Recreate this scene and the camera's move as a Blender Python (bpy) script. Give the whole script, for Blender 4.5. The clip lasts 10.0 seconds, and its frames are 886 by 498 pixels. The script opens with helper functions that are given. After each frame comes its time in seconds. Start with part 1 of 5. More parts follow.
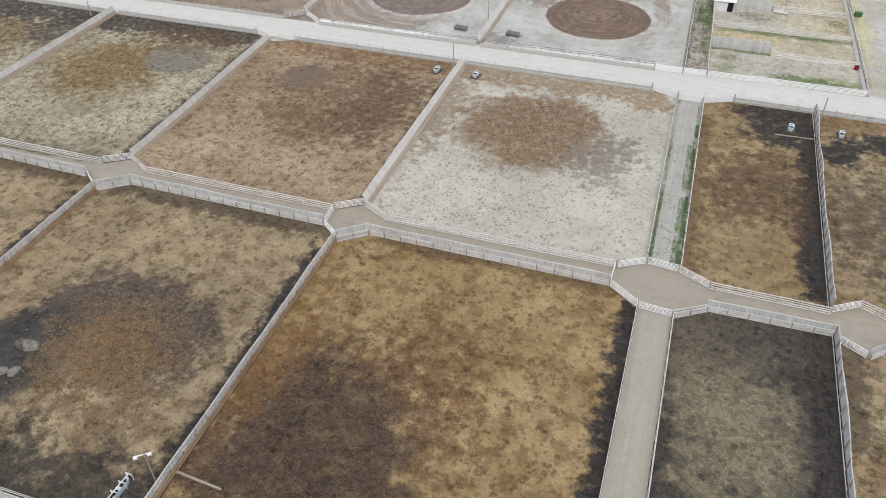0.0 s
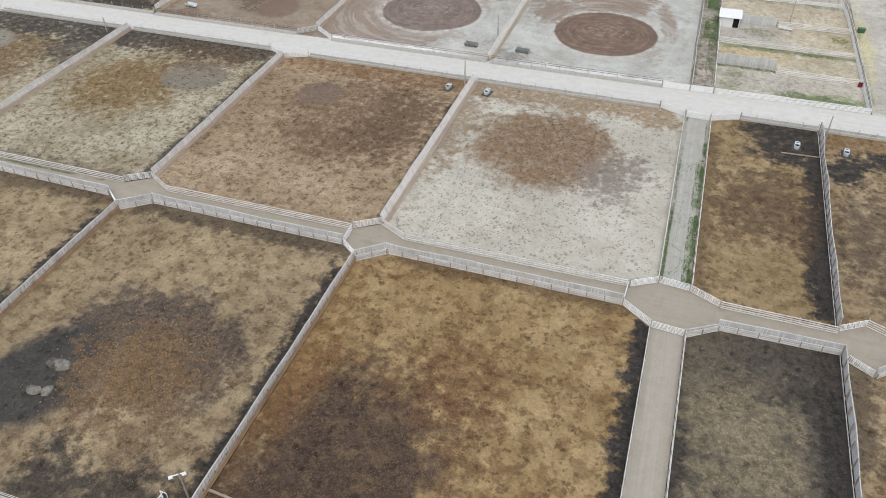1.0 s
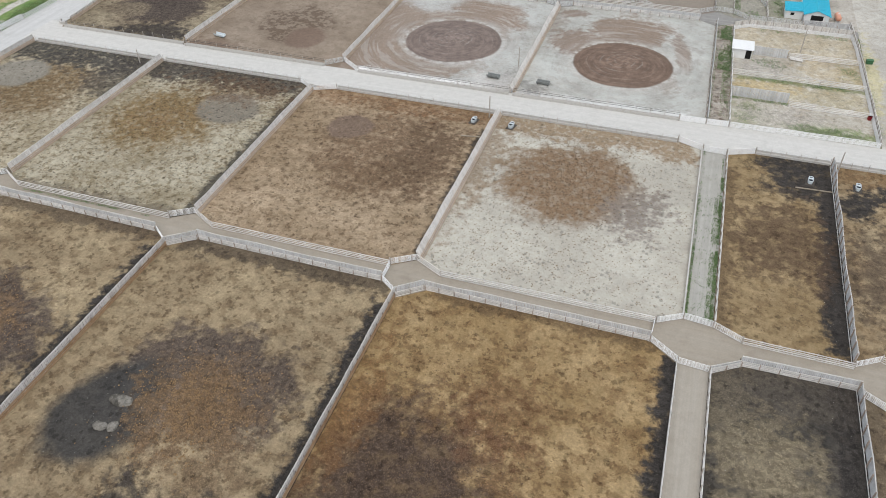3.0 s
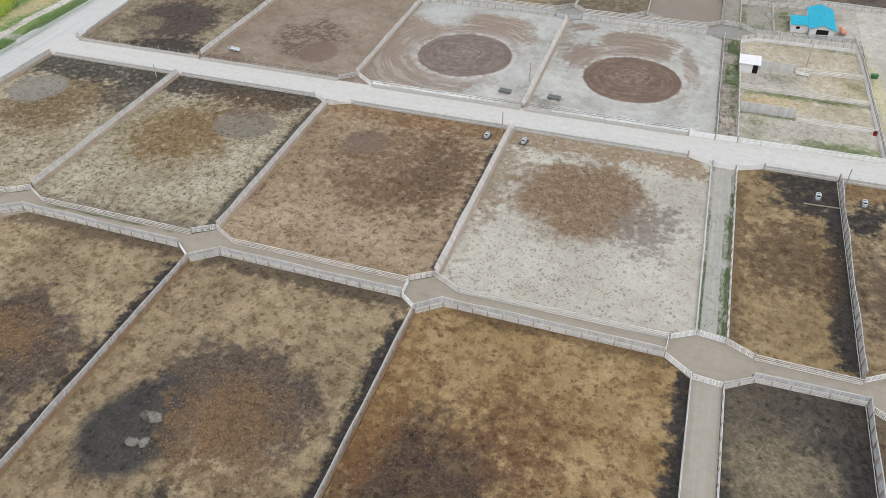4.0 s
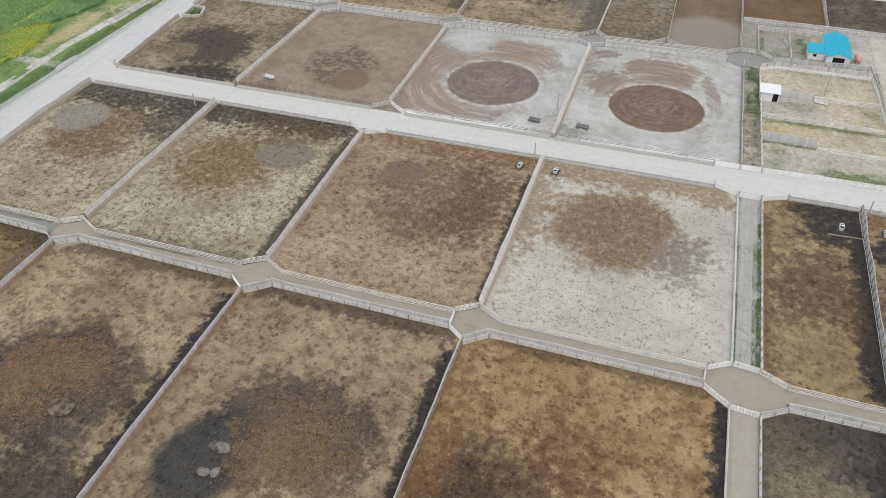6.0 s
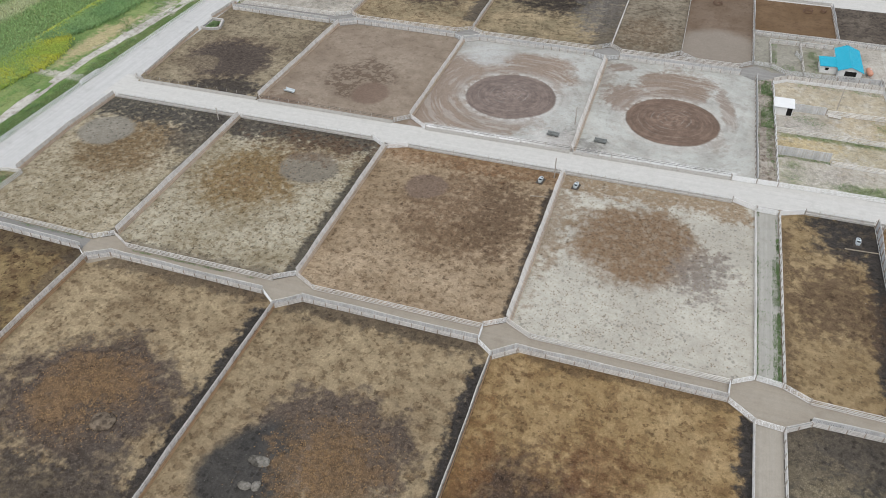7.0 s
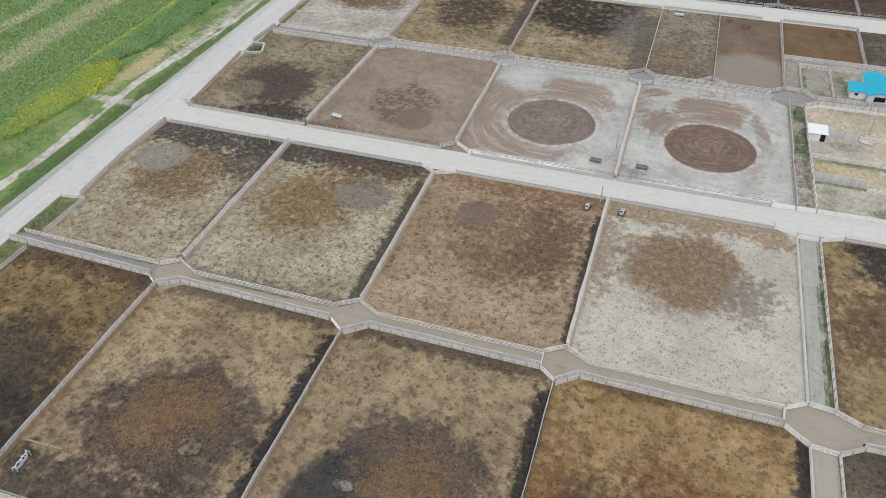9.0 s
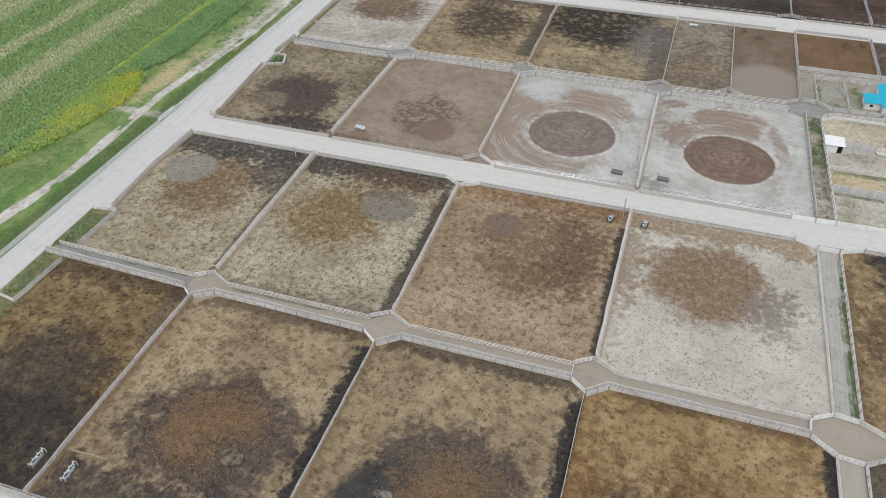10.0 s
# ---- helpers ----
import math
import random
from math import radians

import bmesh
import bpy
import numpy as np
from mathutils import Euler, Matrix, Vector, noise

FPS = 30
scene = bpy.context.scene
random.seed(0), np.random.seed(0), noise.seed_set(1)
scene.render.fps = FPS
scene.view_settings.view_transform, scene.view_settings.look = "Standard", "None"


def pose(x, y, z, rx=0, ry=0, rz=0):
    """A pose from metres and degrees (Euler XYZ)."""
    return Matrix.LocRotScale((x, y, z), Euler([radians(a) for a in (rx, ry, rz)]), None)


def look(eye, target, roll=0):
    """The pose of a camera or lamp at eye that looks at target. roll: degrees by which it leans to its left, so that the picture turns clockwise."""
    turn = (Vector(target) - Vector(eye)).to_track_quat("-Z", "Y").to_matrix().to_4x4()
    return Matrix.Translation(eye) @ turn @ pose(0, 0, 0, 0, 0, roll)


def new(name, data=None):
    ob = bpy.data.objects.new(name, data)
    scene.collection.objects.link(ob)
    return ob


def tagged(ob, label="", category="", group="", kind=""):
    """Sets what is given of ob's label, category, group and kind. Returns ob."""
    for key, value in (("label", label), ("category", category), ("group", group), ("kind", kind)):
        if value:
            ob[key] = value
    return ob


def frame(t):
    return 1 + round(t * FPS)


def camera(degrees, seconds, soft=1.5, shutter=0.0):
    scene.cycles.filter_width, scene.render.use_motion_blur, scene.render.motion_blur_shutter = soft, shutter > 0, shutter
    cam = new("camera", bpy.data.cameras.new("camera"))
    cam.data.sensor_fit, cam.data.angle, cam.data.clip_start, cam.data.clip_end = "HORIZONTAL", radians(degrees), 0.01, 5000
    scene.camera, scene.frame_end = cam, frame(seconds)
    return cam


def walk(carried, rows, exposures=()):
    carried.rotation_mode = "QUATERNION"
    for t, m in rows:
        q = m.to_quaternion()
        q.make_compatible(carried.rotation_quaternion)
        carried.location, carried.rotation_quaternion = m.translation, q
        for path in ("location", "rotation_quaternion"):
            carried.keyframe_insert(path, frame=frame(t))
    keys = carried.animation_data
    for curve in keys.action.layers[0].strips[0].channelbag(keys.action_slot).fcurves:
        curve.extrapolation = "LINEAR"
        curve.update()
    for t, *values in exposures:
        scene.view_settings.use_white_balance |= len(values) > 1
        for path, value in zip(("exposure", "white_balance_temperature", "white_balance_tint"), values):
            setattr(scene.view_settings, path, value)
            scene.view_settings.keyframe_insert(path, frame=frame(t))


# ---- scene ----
cam = camera(60.6, 10.0, soft=1.0)
PATH = [
    (0, (0.492, 0.179, 70.605), (-24.237, 72.664, 6.305), -0.663),
    (0.5, (-0.632, -0.395, 72.646), (-25.281, 72.094, 8.321), -0.650),
    (1, (-1.873, -1.010, 74.751), (-26.457, 71.484, 10.407), -0.640),
    (1.5, (-3.141, -1.642, 76.885), (-27.675, 70.854, 12.523), -0.634),
    (2, (-4.399, -2.280, 79.026), (-28.894, 70.211, 14.644), -0.633),
    (2.5, (-5.648, -2.922, 81.162), (-30.112, 69.560, 16.758), -0.635),
    (4, (-9.688, -4.951, 87.514), (-34.037, 67.513, 23.046), -0.631),
    (4.5, (-11.279, -5.701, 89.617), (-35.569, 66.771, 25.136), -0.618),
    (5, (-13.055, -6.507, 91.715), (-37.274, 65.985, 27.230), -0.596),
    (5.5, (-15.037, -7.379, 93.810), (-39.175, 65.145, 29.331), -0.568),
    (7, (-22.175, -10.436, 100.066), (-46.065, 62.238, 35.663), -0.462),
    (7.5, (-24.866, -11.599, 102.134), (-48.696, 61.130, 37.771), -0.432),
    (8, (-27.642, -12.823, 104.192), (-51.434, 59.955, 39.870), -0.411),
    (8.5, (-30.459, -14.100, 106.243), (-54.237, 58.717, 41.961), -0.402),
    (9, (-33.279, -15.420, 108.297), (-57.067, 57.425, 44.049), -0.406),
    (9.5, (-36.087, -16.772, 110.373), (-59.897, 56.087, 46.149), -0.421),
    (10, (-38.897, -18.151, 112.501), (-62.722, 54.714, 48.289), -0.440),
]
SKY, SUN = 0.14, 1.45
walk(cam, [(t, look(eye, target, roll)) for t, eye, target, roll in PATH], [(0, 0.0), (5.5, -0.07), (10, -0.14)])

# ---------------------------------------------------------------- world and light
world = bpy.data.worlds.new("overcast_sky")
scene.world = world
world.use_nodes = True
wn = world.node_tree
for old in list(wn.nodes):
    wn.nodes.remove(old)
sky = wn.nodes.new("ShaderNodeTexSky")
sky.sky_type, sky.sun_disc = "NISHITA", False
sky.sun_elevation, sky.sun_rotation = radians(55), radians(200)
sky.air_density, sky.dust_density, sky.ozone_density = 1.0, 4.0, 1.0
cloud = wn.nodes.new("ShaderNodeMix")
cloud.data_type = "RGBA"
cloud.inputs[0].default_value = 0.72
cloud.inputs[7].default_value = (8.1, 8.7, 9.6, 1)
wbg = wn.nodes.new("ShaderNodeBackground")
wbg.inputs["Strength"].default_value = SKY
wout = wn.nodes.new("ShaderNodeOutputWorld")
wn.links.new(sky.outputs[0], cloud.inputs[6])
wn.links.new(cloud.outputs[2], wbg.inputs["Color"])
wn.links.new(wbg.outputs[0], wout.inputs["Surface"])
sun = new("sun", bpy.data.lights.new("sun", "SUN"))
sun.data.energy, sun.data.angle, sun.data.color = SUN, radians(25), (1.0, 0.98, 0.95)
sun.matrix_world = look((35, -110, 210), (0, 0, 0))


# ---------------------------------------------------------------- node helpers
def lin(r, g, b, k=0.80):
    """A base colour from a surface's sRGB colour in even daylight."""
    out = []
    for v in (r, g, b):
        v /= 255.0
        out.append(k * (v / 12.92 if v < 0.04045 else ((v + 0.055) / 1.055) ** 2.4))
    return (*out, 1.0)


class Nodes:
    """A small builder for one material's node tree."""

    def __init__(self, name, rough=0.9, metal=0.0):
        self.mat = bpy.data.materials.new(name)
        self.mat.use_nodes = True
        self.nt = self.mat.node_tree
        self.bsdf = self.nt.nodes["Principled BSDF"]
        self.bsdf.inputs["Roughness"].default_value = rough
        self.bsdf.inputs["Metallic"].default_value = metal
        self.bsdf.inputs["Specular IOR Level"].default_value = 0.25
        self.geo = self.nt.nodes.new("ShaderNodeNewGeometry")
        self.pos = self.geo.outputs["Position"]

    def put(self, kind, ins=(), out=0, **props):
        nd = self.nt.nodes.new(kind)
        for k, v in props.items():
            setattr(nd, k, v)
        for k, v in dict(ins).items():
            if isinstance(v, bpy.types.NodeSocket):
                self.nt.links.new(v, nd.inputs[k])
            else:
                nd.inputs[k].default_value = v
        return nd.outputs[out]

    def math(self, op, a, b=0.0):
        return self.put("ShaderNodeMath", {0: a, 1: b}, operation=op)

    def vec(self, op, a, b=(0, 0, 0), out=0):
        return self.put("ShaderNodeVectorMath", {0: a, 1: b}, out=out, operation=op)

    def noise(self, scale, detail=4.0, rough=0.6, vector=None, warp=0.0):
        return self.put("ShaderNodeTexNoise", {"Vector": self.pos if vector is None else vector, "Scale": scale, "Detail": detail,
                                               "Roughness": rough, "Distortion": warp})

    def ramp(self, v, a, b, c=0.0, d=1.0):
        return self.put("ShaderNodeMapRange", {0: v, 1: a, 2: b, 3: c, 4: d}, interpolation_type="SMOOTHSTEP")

    def mix(self, fac, a, b, blend="MIX"):
        return self.put("ShaderNodeMix", {0: fac, 6: a, 7: b}, out=2, data_type="RGBA", blend_type=blend)

    def shade(self, colour, lo=0.8, hi=1.2, fac=None, span=(0.25, 0.75)):
        """colour times a grey that goes from lo to hi with fac."""
        g = self.put("ShaderNodeMapRange", {0: fac, 1: span[0], 2: span[1], 3: lo, 4: hi})
        return self.mix(1.0, colour, self.put("ShaderNodeCombineColor", {0: g, 1: g, 2: g}), "MULTIPLY")

    def bump(self, height, strength=0.3, distance=0.05):
        self.nt.links.new(self.put("ShaderNodeBump", {"Strength": strength, "Distance": distance, "Height": height}), self.bsdf.inputs["Normal"])

    def done(self, colour):
        if isinstance(colour, bpy.types.NodeSocket):
            self.nt.links.new(colour, self.bsdf.inputs["Base Color"])
        else:
            self.bsdf.inputs["Base Color"].default_value = colour
        return self.mat


class GroupNodes(Nodes):
    """The same builder for a node group with named inputs and outputs."""

    def __init__(self, name, ins, outs):
        self.nt = bpy.data.node_groups.new(name, "ShaderNodeTree")
        for label, kind in ins:
            self.nt.interface.new_socket(label, in_out="INPUT", socket_type=kind)
        for label, kind in outs:
            self.nt.interface.new_socket(label, in_out="OUTPUT", socket_type=kind)
        self.ins = self.nt.nodes.new("NodeGroupInput").outputs
        self.outs = self.nt.nodes.new("NodeGroupOutput").inputs


def stain_group(straight):
    """One stained or toned area: how much it covers, and its flecked colour. Straight or round."""
    floats = ("torn", "wisp", "mid", "fine", "clump", "grain", "angle", "small", "amp", "frayed", "soft", "strength", "thin", "fleck", "deep", "pale", "speck")
    s = GroupNodes("stain_straight" if straight else "stain_round", [("pos", "NodeSocketVector"), ("centre", "NodeSocketVector"), ("half", "NodeSocketVector"), ("colour", "NodeSocketColor")] + [(f, "NodeSocketFloat") for f in floats],
                   [("cover", "NodeSocketFloat"), ("colour", "NodeSocketColor")])
    g = s.ins
    q = s.put("ShaderNodeVectorRotate", {"Vector": s.vec("MULTIPLY", s.vec("SUBTRACT", g["pos"], g["centre"]), (1, 1, 0)), "Angle": g["angle"]}, rotation_type="Z_AXIS")
    if straight:
        xyz = s.nt.nodes.new("ShaderNodeSeparateXYZ")
        s.nt.links.new(s.vec("SUBTRACT", s.vec("ABSOLUTE", q), g["half"]), xyz.inputs[0])
        d = s.math("MAXIMUM", xyz.outputs[0], xyz.outputs[1])
    else:
        d = s.math("MULTIPLY", s.math("SUBTRACT", s.vec("LENGTH", s.vec("DIVIDE", q, g["half"]), out=1), 1.0), g["small"])
    d = s.math("ADD", d, s.math("ADD", s.math("MULTIPLY", g["torn"], g["amp"]), s.math("MULTIPLY", s.math("SUBTRACT", g["wisp"], 0.5), g["frayed"])))
    m = s.math("MULTIPLY", s.ramp(d, g["soft"], s.math("MULTIPLY", g["soft"], -1.0)), g["strength"])
    m = s.math("MULTIPLY", m, s.put("ShaderNodeMapRange", {0: g["mid"], 1: 0.36, 2: 0.5, 3: g["thin"], 4: 1.0}))
    times = lambda k, plus=0.0: s.mix(1.0, s.mix(1.0, g["colour"], (k, k, k, 1), "MULTIPLY"), (plus, plus, plus, 1), "ADD")
    light, deep, bright = times(1.5, 0.006), times(0.64), times(2.1, 0.02)
    c = s.mix(s.math("MULTIPLY", s.ramp(g["fine"], 0.54, 0.62), g["fleck"]), g["colour"], light)
    c = s.mix(s.math("MULTIPLY", s.ramp(g["clump"], 0.5, 0.56), g["deep"]), c, deep)
    c = s.mix(s.math("MULTIPLY", s.ramp(g["wisp"], 0.45, 0.39), g["pale"]), c, light)
    c = s.mix(s.math("MULTIPLY", s.ramp(g["grain"], 0.56, 0.62), g["speck"]), c, bright)
    c = s.mix(s.math("MULTIPLY", s.ramp(g["grain"], 0.45, 0.39), g["speck"]), c, deep)
    s.nt.links.new(m, s.outs["cover"])
    s.nt.links.new(c, s.outs["colour"])
    return s.nt


STAINS = {"o": stain_group(False), "b": stain_group(True)}


def soil(name, base, light, dark, patches=(), patch_size=1.6, dapple=0.5, discs=(), spots=(0.9, 0.5), tooth=1.0):
    """Trodden earth. patches: (shape, x0, x1, y0, y1, colour, strength, edge): stained or toned areas of their own
    outline, 'o' round or 'b' straight,
    'oc' broken into clods, with an angle after '@'. discs: (x, y, radius, colour, pale): harrowed mounds with rings of
    tracks.
    spots: size and strength of the dung specks. tooth: coarseness."""
    s = Nodes(name, 1.0)
    s.bsdf.inputs["Specular IOR Level"].default_value = 0.08
    big, mid, fine = s.noise(0.07, 4, 0.6), s.noise(0.8 / patch_size, 7, 0.62), s.noise(2.2, 6, 0.7)
    broad, grain = s.noise(0.22, 5, 0.6), s.noise(7.0, 4, 0.75)
    wisp = s.noise(0.55, 7, 0.66, vector=s.vec("ADD", s.pos, (13.0, 71.0, 2.0)))
    torn = s.math("SUBTRACT", s.noise(0.15, 9, 0.62), 0.5)
    clump = s.noise(0.95, 6, 0.62, vector=s.vec("ADD", s.pos, (31.0, 17.0, 5.0)))
    polar = []
    for x, y, radius, colour, pale in discs:
        q = s.vec("SUBTRACT", s.pos, (x, y, 0))
        d = s.math("ADD", s.math("DIVIDE", s.vec("LENGTH", s.vec("MULTIPLY", q, (1, 1, 0)), out=1), radius), s.math("MULTIPLY", torn, 0.1))
        way = s.vec("NORMALIZE", s.vec("MULTIPLY", q, (1, 1, 0)))
        axes = s.nt.nodes.new("ShaderNodeSeparateXYZ")
        s.nt.links.new(way, axes.inputs[0])

        def swept(rings, round_, seed, detail=5, axes=axes, d=d):
            arc = s.put("ShaderNodeCombineXYZ", {0: s.math("MULTIPLY", d, rings), 1: s.math("MULTIPLY", axes.outputs[0], round_), 2: s.math("ADD", s.math("MULTIPLY", axes.outputs[1], round_), seed)})
            return s.noise(1.0, detail, 0.62, vector=arc)

        polar.append((d, swept, axes))
        torn = s.math("ADD", s.math("MULTIPLY", torn, 0.35), s.math("MULTIPLY", s.math("SUBTRACT", swept(2.4, 1.8, 4.0, 4), 0.5), 0.7))
    c = s.mix(s.ramp(big, 0.35, 0.65), base, light)
    c = s.mix(s.math("MULTIPLY", s.ramp(broad, 0.46, 0.62), dapple * 0.45), c, dark)
    c = s.mix(s.math("MULTIPLY", s.ramp(mid, 0.47, 0.37), dapple * 0.75), c, light)
    c = s.mix(s.math("MULTIPLY", s.ramp(mid, 0.515, 0.57), dapple * 0.8), c, dark)
    clot = s.math("MULTIPLY", s.ramp(clump, 0.565, 0.6), s.ramp(broad, 0.38, 0.55, 0.15, 1.0))
    c = s.mix(s.math("MULTIPLY", clot, min(1.0, dapple * 1.2)), c, tuple(v * 0.74 for v in dark[:3]) + (1.0,))
    for shape, x0, x1, y0, y1, colour, strength, edge in patches:
        shape, _, angle = shape.partition("@")
        hx, hy = (x1 - x0) / 2, (y1 - y0) / 2
        small = min(hx, hy)
        thin, rag = shape == "b" and small < 4, edge > 0.2
        stain = s.nt.nodes.new("ShaderNodeGroup")
        stain.node_tree = STAINS[shape[0]]
        values = {"centre": ((x0 + x1) / 2, (y0 + y1) / 2, 0), "half": (hx, hy, 1), "colour": colour, "angle": radians(-float(angle or 0)), "small": small, "strength": strength,
                  "amp": min(small, 6.5) * (2.4 if rag else 0.5) * (0.6 if thin else 1.0), "frayed": 3.0 * min(4.5, small * 0.9) * (3.2 * edge if rag else 0.15),
                  "soft": 0.3 + min(3.8, edge * small * 0.75), "thin": 1.0 if edge <= 0.25 or thin else 0.45 if edge > 0.36 else 0.72,
                  "fleck": 0.5 * tooth if rag else 0.12, "deep": 0.75 * tooth if rag else 0.1, "pale": 0.5 * tooth if rag else 0.08, "speck": 0.45 * tooth if rag else 0.06}
        for k, v in values.items():
            stain.inputs[k].default_value = v
        for k, v in {"pos": s.pos, "torn": torn, "wisp": wisp, "mid": mid, "fine": fine, "clump": clump, "grain": grain}.items():
            s.nt.links.new(v, stain.inputs[k])
        m = stain.outputs["cover"]
        if shape == "oc":
            m = s.math("MULTIPLY", m, s.ramp(wisp, 0.46, 0.52, 0.12, 1.0))
        c = s.mix(m, c, stain.outputs["colour"])
    relief = s.math("ADD", s.math("MULTIPLY", mid, 0.6), fine)
    for (d, swept, axes), (x, y, radius, colour, pale) in zip(polar, discs):
        turn = s.math("ARCTAN2", axes.outputs[1], axes.outputs[0])
        wide, swirl, tracks, lines = swept(2.4, 1.3, 2.0), swept(6.0, 2.8, 9.0, 5), swept(6.0, 1.6, 15.0, 3), swept(20.0, 1.8, 21.0, 3)
        chalk = tuple(min(0.75, v * 1.18) for v in pale[:3]) + (1.0,)
        inside = s.ramp(d, 1.02, 0.97)
        rim = s.math("MULTIPLY", s.ramp(d, 0.95, 1.02), s.ramp(d, 1.4, 1.05))
        lip = s.math("MULTIPLY", s.ramp(d, 0.94, 0.99), s.ramp(d, 1.14, 1.02))
        far = s.math("MULTIPLY", s.ramp(d, 0.98, 1.1), s.ramp(d, 3.2, 1.9))
        c = s.mix(s.math("MULTIPLY", rim, s.ramp(wide, 0.4, 0.58, 0.05, 0.7)), c, pale)
        c = s.mix(s.math("MULTIPLY", s.math("MULTIPLY", far, 0.3), s.ramp(swirl, 0.52, 0.64)), c, dark)
        c = s.mix(s.math("MULTIPLY", s.math("MULTIPLY", far, 0.32), s.ramp(tracks, 0.52, 0.6)), c, chalk)
        c = s.mix(s.math("MULTIPLY", s.math("MULTIPLY", far, s.ramp(wide, 0.42, 0.6)), s.ramp(lines, 0.54, 0.62, 0.0, 0.35)), c, chalk)
        c = s.mix(s.math("MULTIPLY", lip, s.ramp(wisp, 0.46, 0.54, 0.1, 0.85)), c, chalk)
        groove = s.math("SINE", s.math("ADD", s.math("ADD", s.math("MULTIPLY", d, 44.0), turn), s.math("MULTIPLY", wide, 7.0)))
        scored = s.math("MULTIPLY", s.ramp(groove, 0.6, 1.0), s.ramp(wide, 0.4, 0.6, 0.03, 0.34))
        scored = s.math("MULTIPLY", scored, s.ramp(d, 0.95, 0.2, 0.15, 1.0))
        ringed = s.mix(scored, colour, pale)
        ringed = s.mix(s.math("MULTIPLY", s.ramp(d, 0.45, 0.0), s.ramp(wisp, 0.4, 0.56, 0.1, 0.5)), ringed, tuple(v * 1.45 for v in colour[:3]) + (1.0,))
        ringed = s.shade(ringed, 0.85, 1.1, swirl, (0.4, 0.6))
        ringed = s.shade(ringed, 0.9, 1.08, lines, (0.4, 0.6))
        ringed = s.shade(ringed, 0.9, 1.08, wisp)
        c = s.mix(inside, c, ringed)
        relief = s.math("ADD", relief, s.math("MULTIPLY", inside, s.math("MULTIPLY", groove, 0.25)))
    if spots[1] > 0:
        shaken = s.vec("ADD", s.pos, s.vec("MULTIPLY", s.put("ShaderNodeTexNoise", {"Vector": s.pos, "Scale": 2.5, "Detail": 3.0}, out=1), (0.9, 0.9, 0)))
        cell = s.nt.nodes.new("ShaderNodeTexVoronoi")
        cell.inputs["Scale"].default_value = 1.0 / spots[0]
        s.nt.links.new(shaken, cell.inputs["Vector"])
        luck = s.put("ShaderNodeSeparateColor", {0: cell.outputs["Color"]})
        thr = s.math("MULTIPLY", s.math("POWER", luck, 2.4), 0.5)
        spot = s.ramp(s.math("SUBTRACT", cell.outputs["Distance"], thr), 0.02, -0.05)
        k = s.math("SUBTRACT", 1.0, s.math("MULTIPLY", spot, spots[1] * 0.75))
        c = s.mix(1.0, c, s.put("ShaderNodeCombineColor", {0: k, 1: s.math("MULTIPLY", k, 0.97), 2: s.math("MULTIPLY", k, 0.92)}), "MULTIPLY")
        relief = s.math("ADD", relief, s.math("MULTIPLY", spot, 0.4))
    c = s.shade(c, 1 - 0.13 * tooth, 1 + 0.13 * tooth, wisp, (0.38, 0.62))
    c = s.shade(c, 1 - 0.1 * tooth, 1 + 0.1 * tooth, big, (0.35, 0.65))
    c = s.shade(c, 1 - 0.16 * tooth, 1 + 0.16 * tooth, fine, (0.38, 0.62))
    c = s.shade(c, 1 - 0.16 * tooth, 1 + 0.16 * tooth, grain, (0.36, 0.64))
    s.bump(relief, 0.3 + 0.6 * tooth, 0.18)
    return s.done(c)


def gravel(name, base, pale, dark, along=0, streak=0.5):
    """Packed gravel with wheel tracks along x (0) or y (1)."""
    s = Nodes(name, 0.95)
    stretch = s.vec("MULTIPLY", s.pos, (0.03, 1.3, 1) if along == 0 else (1.3, 0.03, 1))
    track, blot, fine = s.noise(1.0, 5, 0.6, vector=stretch), s.noise(0.25, 5, 0.65), s.noise(7.0, 4, 0.7)
    c = s.mix(s.math("MULTIPLY", s.ramp(track, 0.35, 0.65), streak), base, pale)
    c = s.mix(s.math("MULTIPLY", s.ramp(blot, 0.52, 0.75), 0.5), c, dark)
    ruts = s.noise(1.0, 4, 0.6, vector=s.vec("MULTIPLY", s.pos, (0.05, 3.2, 1) if along == 0 else (3.2, 0.05, 1)))
    c = s.shade(c, 0.975, 1.025, ruts, (0.38, 0.62))
    c = s.shade(c, 0.96, 1.04, s.noise(0.7, 6, 0.65), (0.38, 0.62))
    c = s.shade(c, 0.92, 1.07, fine, (0.36, 0.64))
    s.bump(fine, 0.35, 0.04)
    return s.done(c)


def timber(name, base, stain, rough=0.85, amount=0.5, each="piece"):
    """Weathered boards; each board differs a little."""
    s = Nodes(name, rough)
    n, g = s.noise(0.7, 5, 0.65), s.noise(9.0, 4, 0.7, vector=s.vec("MULTIPLY", s.pos, (3, 3, 0.4)))
    c = s.mix(s.math("MULTIPLY", s.ramp(n, 0.42, 0.68), amount), base, stain)
    c = s.shade(c, 0.88, 1.12, s.put("ShaderNodeObjectInfo", out=5) if each == "object" else s.geo.outputs["Random Per Island"], (0.0, 1.0))
    c = s.shade(c, 0.82, 1.14, g)
    s.bump(g, 0.3, 0.01)
    return s.done(c)


